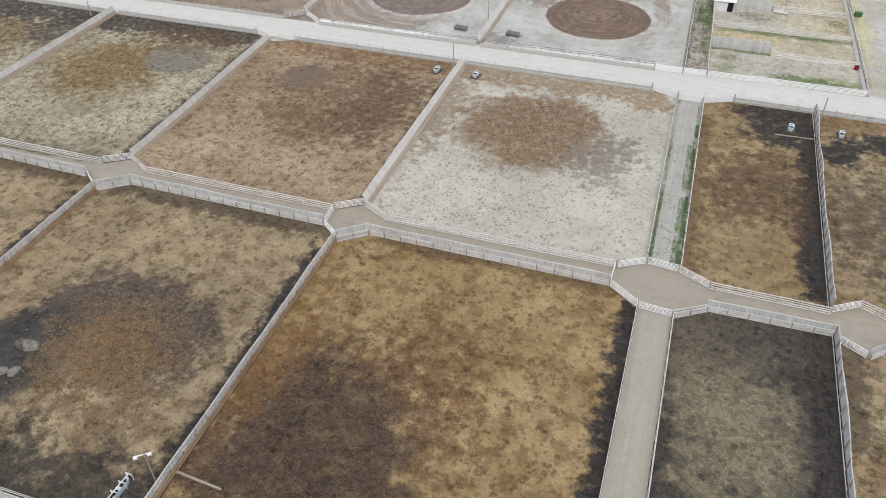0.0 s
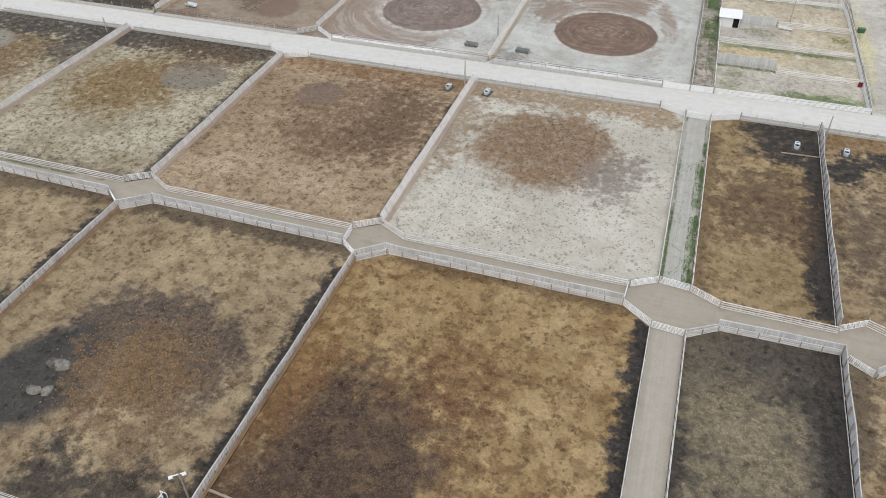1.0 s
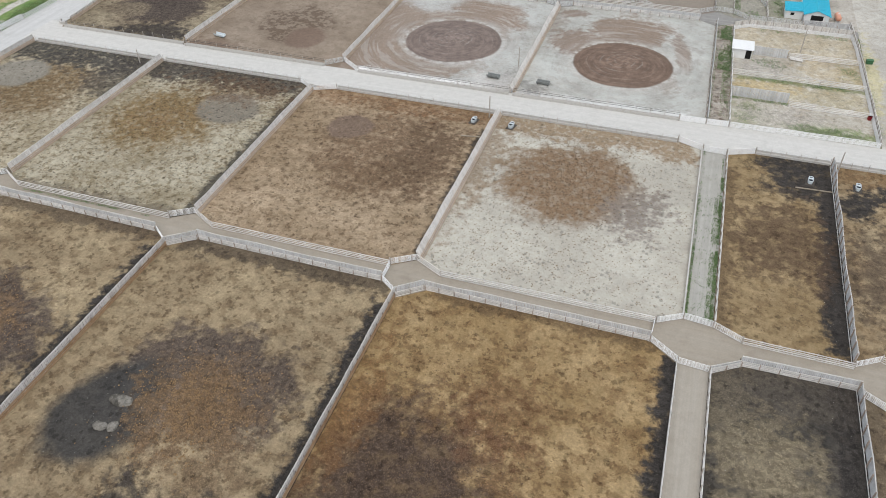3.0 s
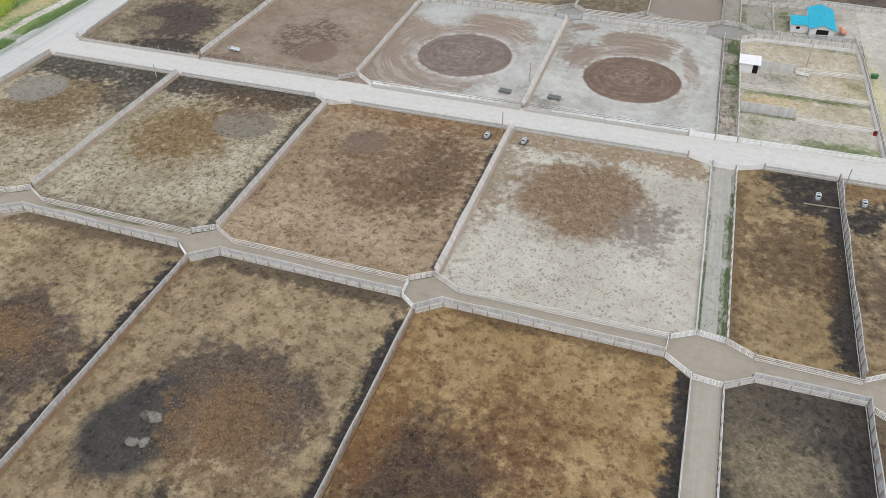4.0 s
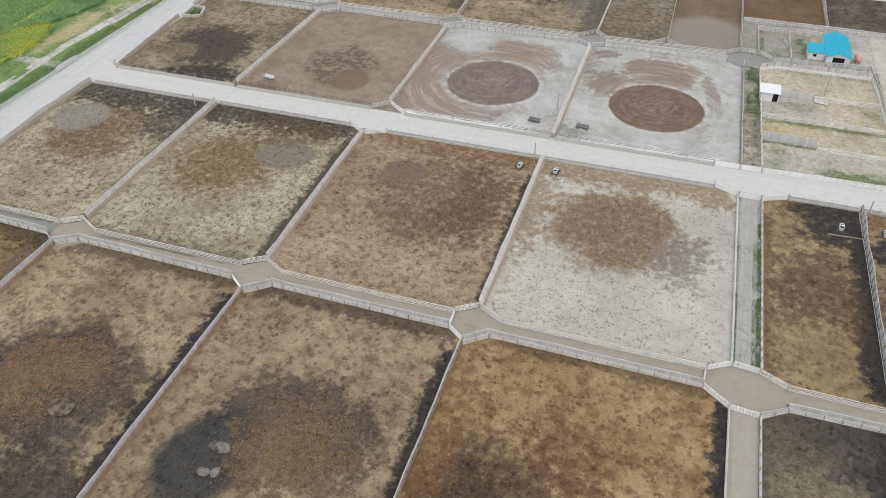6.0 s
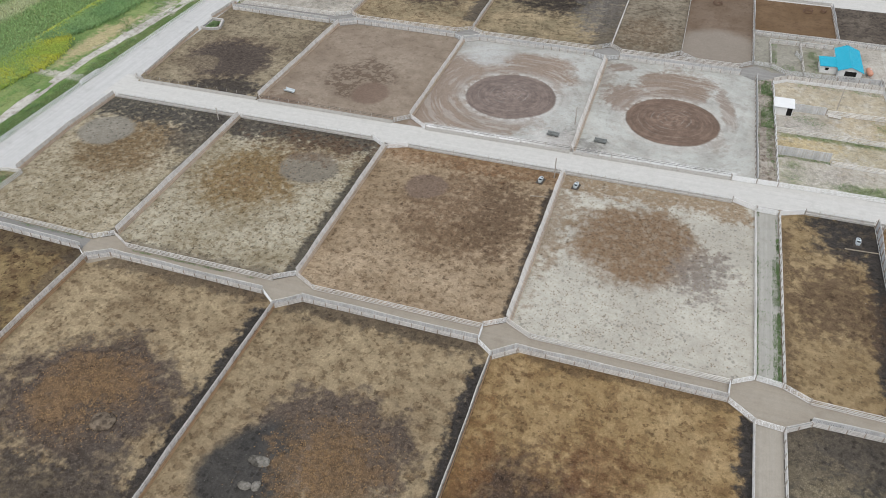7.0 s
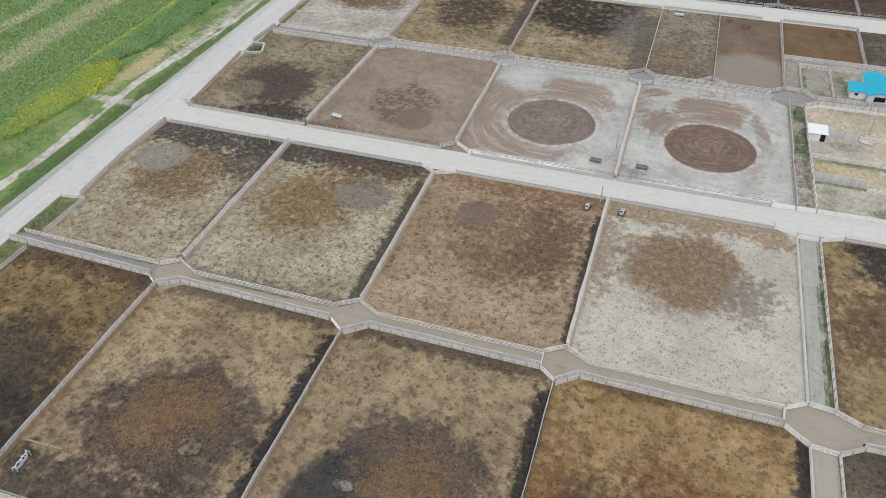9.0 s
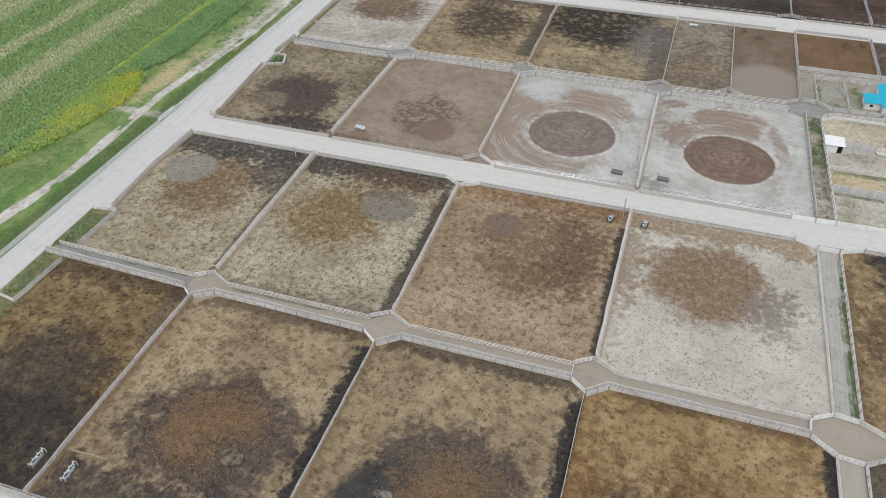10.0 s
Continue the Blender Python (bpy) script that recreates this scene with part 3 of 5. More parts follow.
PENS = [
    # name, x0, x1, y0, y1, base, light, dark, dapple size, dapple, patches, discs, mounds, label
    ("a0", -162.4, -127, 27.5, 81.1, lin(126, 109, 80), lin(144, 127, 95), DKBROWN, 1.8, 0.75,
     [("o", -158, -130, 34, 62, lin(72, 64, 58), 0.9, 0.34), ("o", -152, -124, 22, 48, lin(62, 58, 55), 0.95, 0.3), ("b", -132, -126, 62, 82, lin(104, 94, 82), 0.5, 0.3), ("b", -164, -126, 76, 82, DARK, 0.55, 0.4)], [], [(-140, 45, 14, 14, 0.5)],
     "golden brown trodden pen earth, dark with manure to the south"),
    ("a1", -127, -84.3, 27.5, A_N, TAN, PALE, BROWN, 1.8, 0.6,
     [("o", -121, -88.5, 36, 61, lin(84, 75, 70), 0.95, 0.24), ("o", -115, -95, 40, 57, lin(124, 102, 78), 0.85, 0.4), ("o", -103, -93, 40, 49, lin(88, 80, 74), 0.8, 0.3), ("b", -87.6, -83.0, 25, 76, WET, 1.0, 0.4),
      # the strip from y 77 to 82 is darker along the north fence
      ("b", -128, -84, 22, 36, lin(76, 70, 65), 0.9, 0.36), ("b", -124, -86, 77, 82, lin(92, 82, 72), 0.7, 0.4), ("o", -98, -88, 30, 42, lin(84, 77, 72), 0.6, 0.4)], [], [(-106, 48, 16, 15, 0.7)],
     "tan trodden pen earth with a dark manure ring"),
    ("a2", -84.3, -42, 27.5, A_N, TAN, PALE, BROWN, 1.8, 0.6,
     [("o", -76, -48, 40, 62, lin(92, 82, 75), 0.95, 0.24), ("o@-15", -79, -64.5, 34.5, 53, lin(72, 71, 70), 0.97, 0.2), ("o", -68, -52, 39, 56, lin(116, 96, 74), 0.8, 0.4), ("o", -60, -48, 34, 45, lin(122, 104, 84), 0.6, 0.45),
      ("b", -44.8, -41.0, 25, 75, WET, 1.0, 0.4), ("b", -64, -41, 20, 35, lin(66, 62, 59), 0.9, 0.35), ("b", -82, -44, 76.5, 82, lin(84, 76, 68), 0.75, 0.4)], [], [(-62, 48, 17, 16, 0.7)],
     "tan trodden pen earth with a dark wet manure ring"),
    ("a3", -42, 1.6, 27.5, A_N, lin(150, 127, 92), lin(163, 142, 108), lin(106, 82, 58), 2.2, 0.54,
     [("o", -42, -14, 30, 60, RUST, 0.6, 0.42), ("o", -42, -18, 24, 57, lin(78, 67, 60), 0.92, 0.36), ("o", -43, -37, 42, 66, lin(122, 92, 62), 0.6, 0.4), ("o", -26, -15, 52, 66, lin(108, 80, 58), 0.55, 0.5), ("b", -0.7, 2.6, 25, 77, WET, 1.0, 0.45), ("b", -36, 0, 77.5, 81, lin(100, 84, 66), 0.6, 0.4)],
     [], [(-24, 46, 15, 14, 0.4)], "golden brown pen earth, red-brown and dark with dung to the south"),
    ("a4", 6.1, 26, 27.5, A_N, lin(74, 71, 67), lin(98, 92, 83), lin(58, 57, 56), 1.5, 0.6,
     [("o", 8, 21, 50, 70, lin(130, 120, 101), 0.92, 0.42), ("o", 4, 12, 62, 82, lin(122, 113, 96), 0.65, 0.42), ("b", 22.3, 27, 25, 82, WET, 1.0, 0.4), ("b", 5, 27, 70, 82, lin(80, 74, 68), 0.5, 0.4)], [], [], "dark grey manure-covered pen earth"),
    ("a5", 26, 69, 27.5, A_N, lin(140, 118, 88), PALE, BROWN, 1.8, 0.6, [("b", 25.5, 29.5, 60, 82, lin(86, 78, 70), 0.7, 0.4)], [], [], "tan brown trodden pen earth"),
    ("b0", -164.3, -126.2, B_S, B_N, lin(160, 150, 128), lin(174, 166, 147), lin(124, 111, 88), 1.1, 0.64,
     # the smooth pale grey round has a puddle's sky reflection put into its colour
     [("o", -158, -134, 104, 132, lin(114, 94, 68), 0.8, 0.45), ("b", -166, -125, 127.5, 140, lin(78, 76, 73), 0.95, 0.38), ("o", -162, -148, 115, 128, lin(143, 139, 130), 0.95, 0.1),
      ("o", -138, -124, 116, 138, lin(80, 76, 72), 0.8, 0.4), ("b", -128.6, -125.6, 84, 130, lin(88, 82, 74), 0.8, 0.3)], [], [], "pale dappled pen earth, dark along the feed bunk"),
    ("b1", -126.2, -84.2, B_S, B_N, lin(158, 149, 128), lin(174, 168, 151), lin(124, 111, 88), 1.1, 0.64,
     [("o", -122, -98, 102, 126, lin(124, 103, 69), 0.8, 0.44), ("b", -128, -86, 129, 140, lin(78, 74, 70), 0.95, 0.35), ("o", -105.5, -91.5, 115, 128, lin(130, 124, 114), 0.95, 0.1),
      ("b", -87.4, -83.5, 84, 131, lin(70, 67, 63), 0.85, 0.3), ("b", -127, -84, 82, 86, lin(112, 104, 92), 0.6, 0.4), ("o", -114, -86, 124, 135, STRAW, 0.5, 0.5)], [], [], "pale dappled pen earth with a golden straw patch"),
    ("b2", -84.2, -41.5, B_S, B_N, lin(156, 138, 115), lin(168, 151, 129), lin(110, 91, 71), 1.2, 0.5,
     [("o", -73, -43, 100, 131, lin(110, 90, 72), 0.7, 0.38), ("o", -58, -44, 104, 128, lin(92, 76, 62), 0.5, 0.45), ("o", -74.5, -65, 117.5, 127, lin(124, 108, 96), 0.97, 0.1), ("b", -43.0, -41, 84, 130, WET, 0.85, 0.45), ("b", -85, -41, 131, 139, lin(126, 96, 70), 0.6, 0.5)],
     [], [(-62, 112, 15, 14, 0.5)], "brown pen earth with a round grey dusty patch"),
    ("b3", -41.5, 1.6, B_S, B_N, lin(181, 178, 169), lin(191, 189, 180), lin(162, 152, 137), 1.0, 0.16,
     [("o", -35, -9, 103, 129, lin(130, 108, 86), 0.95, 0.3), ("o", -14, -4, 103, 117, lin(134, 126, 120), 0.85, 0.5), ("b", -42, 0, 130.5, 139, lin(146, 126, 102), 0.85, 0.45),
      ("o", -46, -36, 100, 140, lin(140, 122, 102), 0.7, 0.5)], [], [(-24, 114, 15, 15, 0.8)], "pale ash-grey pen earth with a brown straw mound"),
    ("b4", 6.1, 25.7, B_S, B_N, lin(145, 126, 96), lin(158, 140, 110), lin(110, 91, 68), 1.6, 0.5,
     [("b", 22.2, 27, 84, 132, WET, 1.0, 0.4), ("o", 12, 30, 123, 141, WET, 1.0, 0.3), ("o", 9, 24, 98, 121, lin(94, 78, 64), 0.8, 0.45), ("b", 5.5, 8.4, 84, 130, lin(104, 88, 70), 0.6, 0.45)],
     [], [], "golden brown pen earth, wet black manure beside the fence"),
    ("b5", 25.7, 69, B_S, B_N, lin(140, 120, 94), PALE, BROWN, 1.6, 0.6,
     [("b", 25, 40, 131, 139, lin(126, 100, 72), 0.5, 0.5), ("o", 26.5, 33, 119, 128, WET, 1.0, 0.28), ("o", 32, 46, 124, 132, WET, 1.0, 0.28), ("o", 25, 40, 92, 116, lin(84, 74, 66), 0.7, 0.5)], [], [], "tan pen earth with black wet patches"),
    ("c0", -165.6, -125.5, C_S, C_N, lin(138, 127, 108), lin(154, 144, 124), lin(102, 91, 78), 1.6, 0.6,
     [("o", -160, -133, 153, 180, lin(108, 94, 80), 0.75, 0.35), ("o", -158, -133, 155, 178, lin(84, 76, 71), 0.95, 0.22), ("o", -157, -147, 156.5, 166, lin(124, 113, 97), 0.8, 0.22), ("o", -146, -124, 144, 156, lin(66, 62, 60), 0.9, 0.36), ("o", -131, -124, 170, 198, lin(104, 94, 82), 0.6, 0.4)], [], [], "tan trodden pen earth with a dark manure mound"),
    ("c1", -125.5, -83.5, C_S, C_N, lin(144, 129, 113), lin(154, 140, 124), lin(122, 107, 92), 3.0, 0.35,
     [("oc", -114.5, -94, 155, 178, lin(100, 85, 72), 0.8, 0.22), ("o", -103, -93, 153, 165, lin(122, 104, 91), 0.9, 0.18), ("o", -127, -112, 146, 152, lin(118, 100, 86), 0.7, 0.4)],
     [], [(-104, 166, 10, 11, 0.6)], "bare grey-brown empty pen earth with a churned patch"),
    ("c2", -83.5, -40.7, C_S, C_N, lin(173, 172, 165), lin(188, 188, 182), lin(150, 141, 130), 3.0, 0.25,
     [("o", -92, -66, 140, 190, lin(146, 130, 116), 0.95, 0.22), ("o@-20", -74, -47, 170, 196, lin(147, 131, 117), 1.0, 0.22), ("o", -84, -52, 147, 163, lin(147, 131, 117), 0.9, 0.24), ("o", -80, -66, 184, 198, lin(184, 183, 178), 0.85, 0.3), ("b", -79, -46, 145.6, 148.8, lin(238, 236, 232), 0.95, 0.18), ("o", -47, -38, 146, 155, lin(104, 98, 92), 0.7, 0.5),
      ("b", -52, -41, 147, 154, lin(206, 202, 196), 0.6, 0.5)],
     [(-61.5, 168.8, 12.2, lin(130, 116, 108), lin(176, 172, 165))], [(-61, 168, 13, 13, 0.9)], "scraped pale grey empty pen earth with a dark harrowed mound"),
    ("c3", -40.7, 1.4, C_S, C_N, lin(174, 173, 165), lin(190, 190, 183), lin(154, 146, 137), 3.0, 0.25,
     [("o", -39, -22, 170, 185, lin(142, 126, 113), 0.95, 0.25), ("o@-25", -31, -10, 177, 197, lin(142, 126, 112), 1.0, 0.25), ("o", -38.5, -31.5, 191.5, 196.5, lin(138, 122, 110), 0.9, 0.22), ("o@12", -8.0, -4.4, 169, 189, lin(146, 132, 120), 0.9, 0.22), ("o@20", -12, -6.5, 157, 170, lin(150, 138, 126), 0.7, 0.25),
      ("b", -42, -3, 145.6, 148.8, lin(222, 221, 217), 0.8, 0.5), ("o", -43, -34, 146, 153, lin(108, 102, 96), 0.6, 0.5), ("o", -41, -36, 180, 196, lin(140, 128, 116), 0.6, 0.4)],
     [(-19.0, 168.0, 11.8, lin(124, 105, 92), lin(178, 174, 166))], [(-19, 168, 13, 13, 0.9)], "scraped pale grey empty pen earth with a red-brown harrowed mound"),
    ("d0", -163, -123.6, D_S, D_N, lin(168, 164, 156), lin(182, 178, 170), lin(140, 130, 116), 1.6, 0.3, [("o", -157, -130, 225, 250, lin(112, 92, 74), 0.9, 0.35)], [], [], "pale grey pen earth with a brown manure mound"),
    ("d1", -123.6, -82.8, D_S, D_N, lin(136, 125, 102), PALE, BROWN, 2.0, 0.65,
     [("o", -117, -90, 222, 252, lin(78, 68, 60), 0.95, 0.42), ("b", -88, -82, 212, 256, lin(86, 80, 74), 0.85, 0.35), ("b", -124, -82, 252, 260, lin(84, 76, 70), 0.8, 0.4)], [], [], "straw-coloured pen earth with a dark manure mound"),
    ("d2", -82.8, -40, D_S, D_N, lin(140, 130, 107), PALE, lin(108, 95, 76), 2.0, 0.65,
     [("o", -84, -44, 226, 266, lin(58, 53, 50), 0.97, 0.42), ("o", -54, -38, 216, 254, lin(120, 116, 112), 0.8, 0.4), ("b", -46, -39, 206, 250, lin(92, 88, 84), 0.7, 0.35)], [], [], "straw-coloured pen earth, black manure by the bunk"),
    ("d3", -40, -20, D_S, D_N, lin(132, 124, 110), lin(146, 138, 124), lin(96, 86, 74), 1.4, 0.6, [("o", -40, -22, 208, 232, lin(112, 96, 78), 0.6, 0.5)], [], [], "tan brown trodden pen earth"),
    ("d4", -20, 0.2, D_S, D_N, lin(118, 101, 85), lin(126, 110, 95), lin(104, 86, 70), 3.0, 0.35, [("o", -24, 4, 192, 228, lin(146, 136, 124), 0.95, 0.2)], [], [], "bare brown pen earth"),
    ("d5", 0.2, 24.4, 228.2, D_N, lin(114, 92, 69), lin(122, 100, 77), lin(94, 74, 56), 3.0, 0.35, [], [], [], "bare orange-brown pen earth"),
    ("d6", 24.4, 69, 228.2, D_N, lin(96, 88, 81), lin(110, 102, 93), DARK, 2.0, 0.5, [], [], [], "dark brown pen earth"),
    ("e0", -160, -0.6, E_S, 322, lin(70, 63, 58), lin(86, 78, 71), DARK, 2.0, 0.6, [], [], [], "dark brown pen earth"),
    ("e1", -0.6, 69, E_S, 322, lin(76, 64, 57), lin(92, 78, 69), DARK, 2.0, 0.6, [], [], [], "dark brown pen earth"),
    ("p0", 5.7, 35, 146.4, C_N, lin(181, 176, 165), lin(196, 193, 186), lin(158, 148, 130), 2.2, 0.42,
     [("b", 5, 36, 160.5, 170.5, lin(172, 162, 132), 0.6, 0.4), ("o", 4, 20, 161, 170, lin(186, 166, 122), 0.55, 0.5), ("b", 5, 36, 184, 199, lin(182, 170, 144), 0.6, 0.4), ("o", 17, 36, 146.5, 152, lin(132, 148, 100), 0.8, 0.5), ("o", 5, 15, 146, 158, lin(148, 154, 116), 0.7, 0.6), ("b", 7, 35, 169, 171, lin(120, 132, 90), 0.6, 0.5), ("o", 29, 36, 173, 183, lin(168, 160, 116), 0.5, 0.5), ("o", 7, 17, 171, 180, lin(186, 182, 176), 0.8, 0.4),
      ("o", 6, 24, 148, 157, lin(184, 179, 172), 0.8, 0.45), ("o", 20, 36, 172, 184, lin(188, 172, 140), 0.5, 0.5)], [], [], "sandy paddock earth with pale gravel"),
]
GRAIN = {"c1": ((0.9, 0.0), 0.45), "c2": ((0.9, 0.0), 0.35), "c3": ((0.9, 0.0), 0.35), "d4": ((0.9, 0.0), 0.3), "d5": ((0.9, 0.0), 0.35),
         "b0": ((0.62, 0.68), 0.95), "b1": ((0.62, 0.68), 0.95), "b2": ((0.8, 0.45), 0.9), "b3": ((0.7, 0.45), 0.4), "b4": ((1.0, 0.4), 0.8), "b5": ((1.0, 0.4), 0.8), "p0": ((1.0, 0.2), 0.8)}
for index, (key, x0, x1, y0, y1, base, light, dark, size, dapple, patches, discs, mounds, label) in enumerate(PENS):
    sheet(f"pen_floor_{index + 1}", x0, x1, y0, y1, soil("pen_earth_" + key, base, light, dark, patches, size, dapple, discs, *GRAIN.get(key, ((1.0, 0.4), 1.0))), 1.5, 0.0, 0.07, mounds, 5.0, label, "pen ground")

# roads, lanes and alleys
sheet("road_1", -168.5, 70, B_N - 0.1, C_S + 0.1, m_road, 2.0, 0.05, 0.03, (), 1.0, "wide pale gravel feed road between the pens", "road")
sheet("road_2", -168.5, 70, D_N - 0.1, E_S + 0.1, m_road, 2.0, 0.05, 0.03, (), 1.0, "pale gravel feed road between far pens", "road")
sheet("road_3", -176.3, -168.3, -20, 330, m_road_w, 2.0, 0.06, 0.03, (), 1.0, "straight pale gravel road along the feedlot", "road")
sheet("road_4", -168, 70, 18.5, 26.8, m_road, 2.0, 0.05, 0.03, (), 1.0, "pale gravel feed road south of the pens", "road")
flat("road_5", [(-168.6, 136.6), (-164.0, 137.4), (-163.0, 146.2), (-164.4, 150.0), (-168.6, 150.5)], m_road, 0.058, "pale gravel road mouth", "road")
sheet("road_6", 35.6, 48, 146.4, 228.2, soil("track_earth", lin(182, 179, 172), lin(194, 192, 186), lin(162, 156, 146), [("o", 35, 38.5, 162, 196, lin(204, 196, 150), 0.6, 0.4), ("o", 44.5, 52, 150, 226, lin(128, 140, 104), 0.7, 0.45)], 2.5, 0.3, (), (1.0, 0.15), 0.6), 2.0, 0.0, 0.03, (), 1.0, "dusty pale gravel farm track", "road")
flat("alley_1", [(-126, A_N), (1.6, A_N), (1.6, B_S), (-126, B_S)], m_alley, 0.05, "brown packed-earth cattle alley", "alley")
flat("alley_2", [(-167.9, 81.25), (-130.2, 80.15), (-126, A_N), (-126, B_S), (-162, B_S + 0.9), (-166.6, B_S + 1.1)], m_alley_w, 0.05, "grey muddy cattle alley", "alley")
flat("alley_3", [(1.6, A_N), (69, A_N), (69, B_S), (1.6, B_S)], m_alley, 0.05, "brown packed-earth cattle alley", "alley")
flat("alley_4", [(-165, C_N), (35.6, C_N), (35.6, D_S), (-165, D_S)], m_alley_w, 0.05, "grey cattle alley between far pens", "alley")
for n, d in enumerate(XC):
    flat(f"alley_{5 + n}", [(d - 4.1, A_N - 0.2), (d, 76.7), (d + 4.2, A_N), (d + 5, B_S), (d, 86.1), (d - 4.1, B_S)], m_alley, 0.062, "packed-earth crossing between gates", "alley")
flat("alley_8", [(-2.6, 79.2), (1.6, 76.0), (6.1, 75.7), (10.2, 78.8), (10.3, B_S), (6.1, 85.0), (1.6, 85.4), (-2.4, B_S)], m_alley, 0.065, "packed-earth crossing between gates", "alley")
flat("alley_9", [(26, A_N), (29.4, 75.6), (34, A_N), (34, B_S), (29.4, 85.1), (25.8, B_S)], m_alley, 0.062, "packed-earth crossing between gates", "alley")
for n, d in enumerate((-123.8, -83.2, -40.4, 1.0)):
    flat(f"alley_{10 + n}", [(d - 4, C_N), (d, 197), (d + 4.4, C_N), (d + 4.2, D_S), (d, 206.4), (d - 4, D_S)], m_alley_w, 0.062, "packed-earth crossing between gates", "alley")
flat("lane_1", [(1.6, 27.5), (6.1, 27.5), (6.1, 76), (1.6, 76)], m_lane, 0.04, "smooth grey lane between two fences", "lane")
flat("lane_2", [(1.6, 85), (6.1, 85), (6.1, 137.2), (1.6, 137.2)], m_lane_n, 0.04, "grey lane with weeds along its fences", "lane")
flat("lane_3", [(1.4, 146), (5.7, 146), (5.7, C_N), (1.4, C_N)], soil("lane_earth", lin(160, 153, 144), lin(182, 177, 169), lin(122, 109, 98), [], 1.5, 0.7), 0.04, "narrow weedy lane of brown earth", "lane")
m_yard = soil("yard_earth", lin(172, 168, 159), lin(186, 182, 175), lin(146, 141, 131), [("b", -2, 17, 200, 232, lin(148, 146, 136), 0.85, 0.3), ("o", 13, 20, 204, 222, lin(140, 140, 122), 0.7, 0.4)], 2.5, 0.4, (), (1.0, 0.15), 0.6)
flat("yard_1", [(0.2, 203.4), (35.7, 203.4), (35.7, 228.4), (0.2, 228.4)], m_yard, 0.005, "pale gravel yard round a barn", "yard")

# verge, ditch and field margin
m_verge = soil("verge_earth", lin(112, 140, 84), lin(136, 152, 100), lin(90, 122, 66),
               [("b", -181.5, -177.5, 0, 330, lin(96, 108, 72), 0.7, 0.4), ("b", -202, -176, 141.6, 144.6, lin(188, 185, 176), 0.85, 0.4), ("o@-3", -194.5, -187, 150, 186, lin(186, 172, 138), 0.85, 0.34), ("o@-2", -187, -178.5, 184, 320, lin(186, 180, 170), 0.85, 0.4), ("o", -196, -189, 100, 136, lin(152, 154, 104), 0.45, 0.45), ("o@2", -193, -188, 30, 130, lin(92, 134, 70), 0.6, 0.4)], 2.5, 0.4, (), (1.0, 0.1), 0.6)
sheet("verge_1", -206, -176, -20, 330, m_verge, 2.0, 0.0, 0.1, (), 2.0, "grassy verge between gravel road and crop field", "verge")
m_ditch = soil("ditch_gravel", lin(190, 187, 181), lin(206, 204, 199), lin(140, 132, 122), [], 1.6, 0.45, (), (1.0, 0.15), 0.5)
ditch = Mesh()
for strand in range(3):
    last = None
    for n, y in enumerate(np.arange(-18, 330, 1.0)):
        x = -187.6 + 0.036 * max(0, y - 60) + 1.1 * math.sin(y * 0.07) + 0.9 * noise.noise((strand * 3.7, y * 0.05, 0)) + (strand - 1) * 0.95
        w = 0.6 + 1.0 * noise.noise((9 + strand, y * 0.1, 0)) + 0.35 * noise.noise((strand, y * 0.4, 4))
        if w < 0.12:
            last = None
            continue
        k, z = len(ditch.v), 0.13 + 0.012 * strand
        ditch.v += [(x - w - 0.15, y, 0.03), (x - w * 0.6, y, z), (x + w * 0.6, y, z), (x + w + 0.15, y, 0.03)]
        if last is not None:
            ditch.f += [(last + i, last + 1 + i, k + 1 + i, k + i) for i in range(3)]
        last = k
tagged(new("dry_ditch", ditch.data("dry_ditch", m_ditch, True)), "dry pale gravel ditch in the grass", "ditch", "", "structure")
sheet("field_1", -420, -204, -20, 330, soil("field_earth", lin(132, 152, 96), lin(148, 162, 110), lin(112, 132, 82), [("b", x - h, x + h, -40, 340, lin(172, 172, 130), 0.7, 0.3) for x, h in CROP_BANDS], 2.0, 0.5, (), (1.0, 0.1)), 4.0, 0.02, 0.05, (), 4.0, "earth under a green crop", "field")
for n, (x0, x1, y0, y1) in enumerate(((-168.5, -162.2, 27, 81.2), (-168.5, -162, 84.2, 100), (-168.6, -164.0, 98.6, 137.2), (-168.6, -164.4, 149, 330))):
    sheet(f"verge_{n + 2}", x0, x1, y0, y1, soil("roadside_earth", lin(112, 116, 82), lin(150, 142, 116), lin(86, 100, 62), [], 2.0, 0.6) if n < 2 else m_road_w, 1.5, 0.09, 0.03, (), 1.0,
          "grassy strip between road and pen" if n < 2 else "bare earth shoulder beside the road", "verge")


# ---------------------------------------------------------------- fences
def post_mesh(h, w, material, key):
    me = Mesh().box(pose(0, 0, h / 2 - 0.15), w, w, h + 0.3, 0.92)
    return me.data(key, material)


POSTS = {}


def posts_along(fence, a, b, spacing, h, w, material, off, side_n, ends=True):
    d = (b - a).length
    count = max(1, round(d / spacing))
    key = f"post_{h:.2f}_{w:.2f}_{material.name}"
    if key not in POSTS:
        POSTS[key] = post_mesh(h, w, material, "post")
    ang = math.atan2((b - a).y, (b - a).x)
    for i in range(count + 1 if ends else count):
        p = a.lerp(b, i / count) + side_n * off
        part("post", POSTS[key], None, fence, "", Matrix.LocRotScale((p.x, p.y, 0), Euler((radians(random.uniform(-1.5, 1.5)), radians(random.uniform(-1.5, 1.5)), ang)), (1, 1, random.uniform(0.97, 1.05))))


UNIT = {}


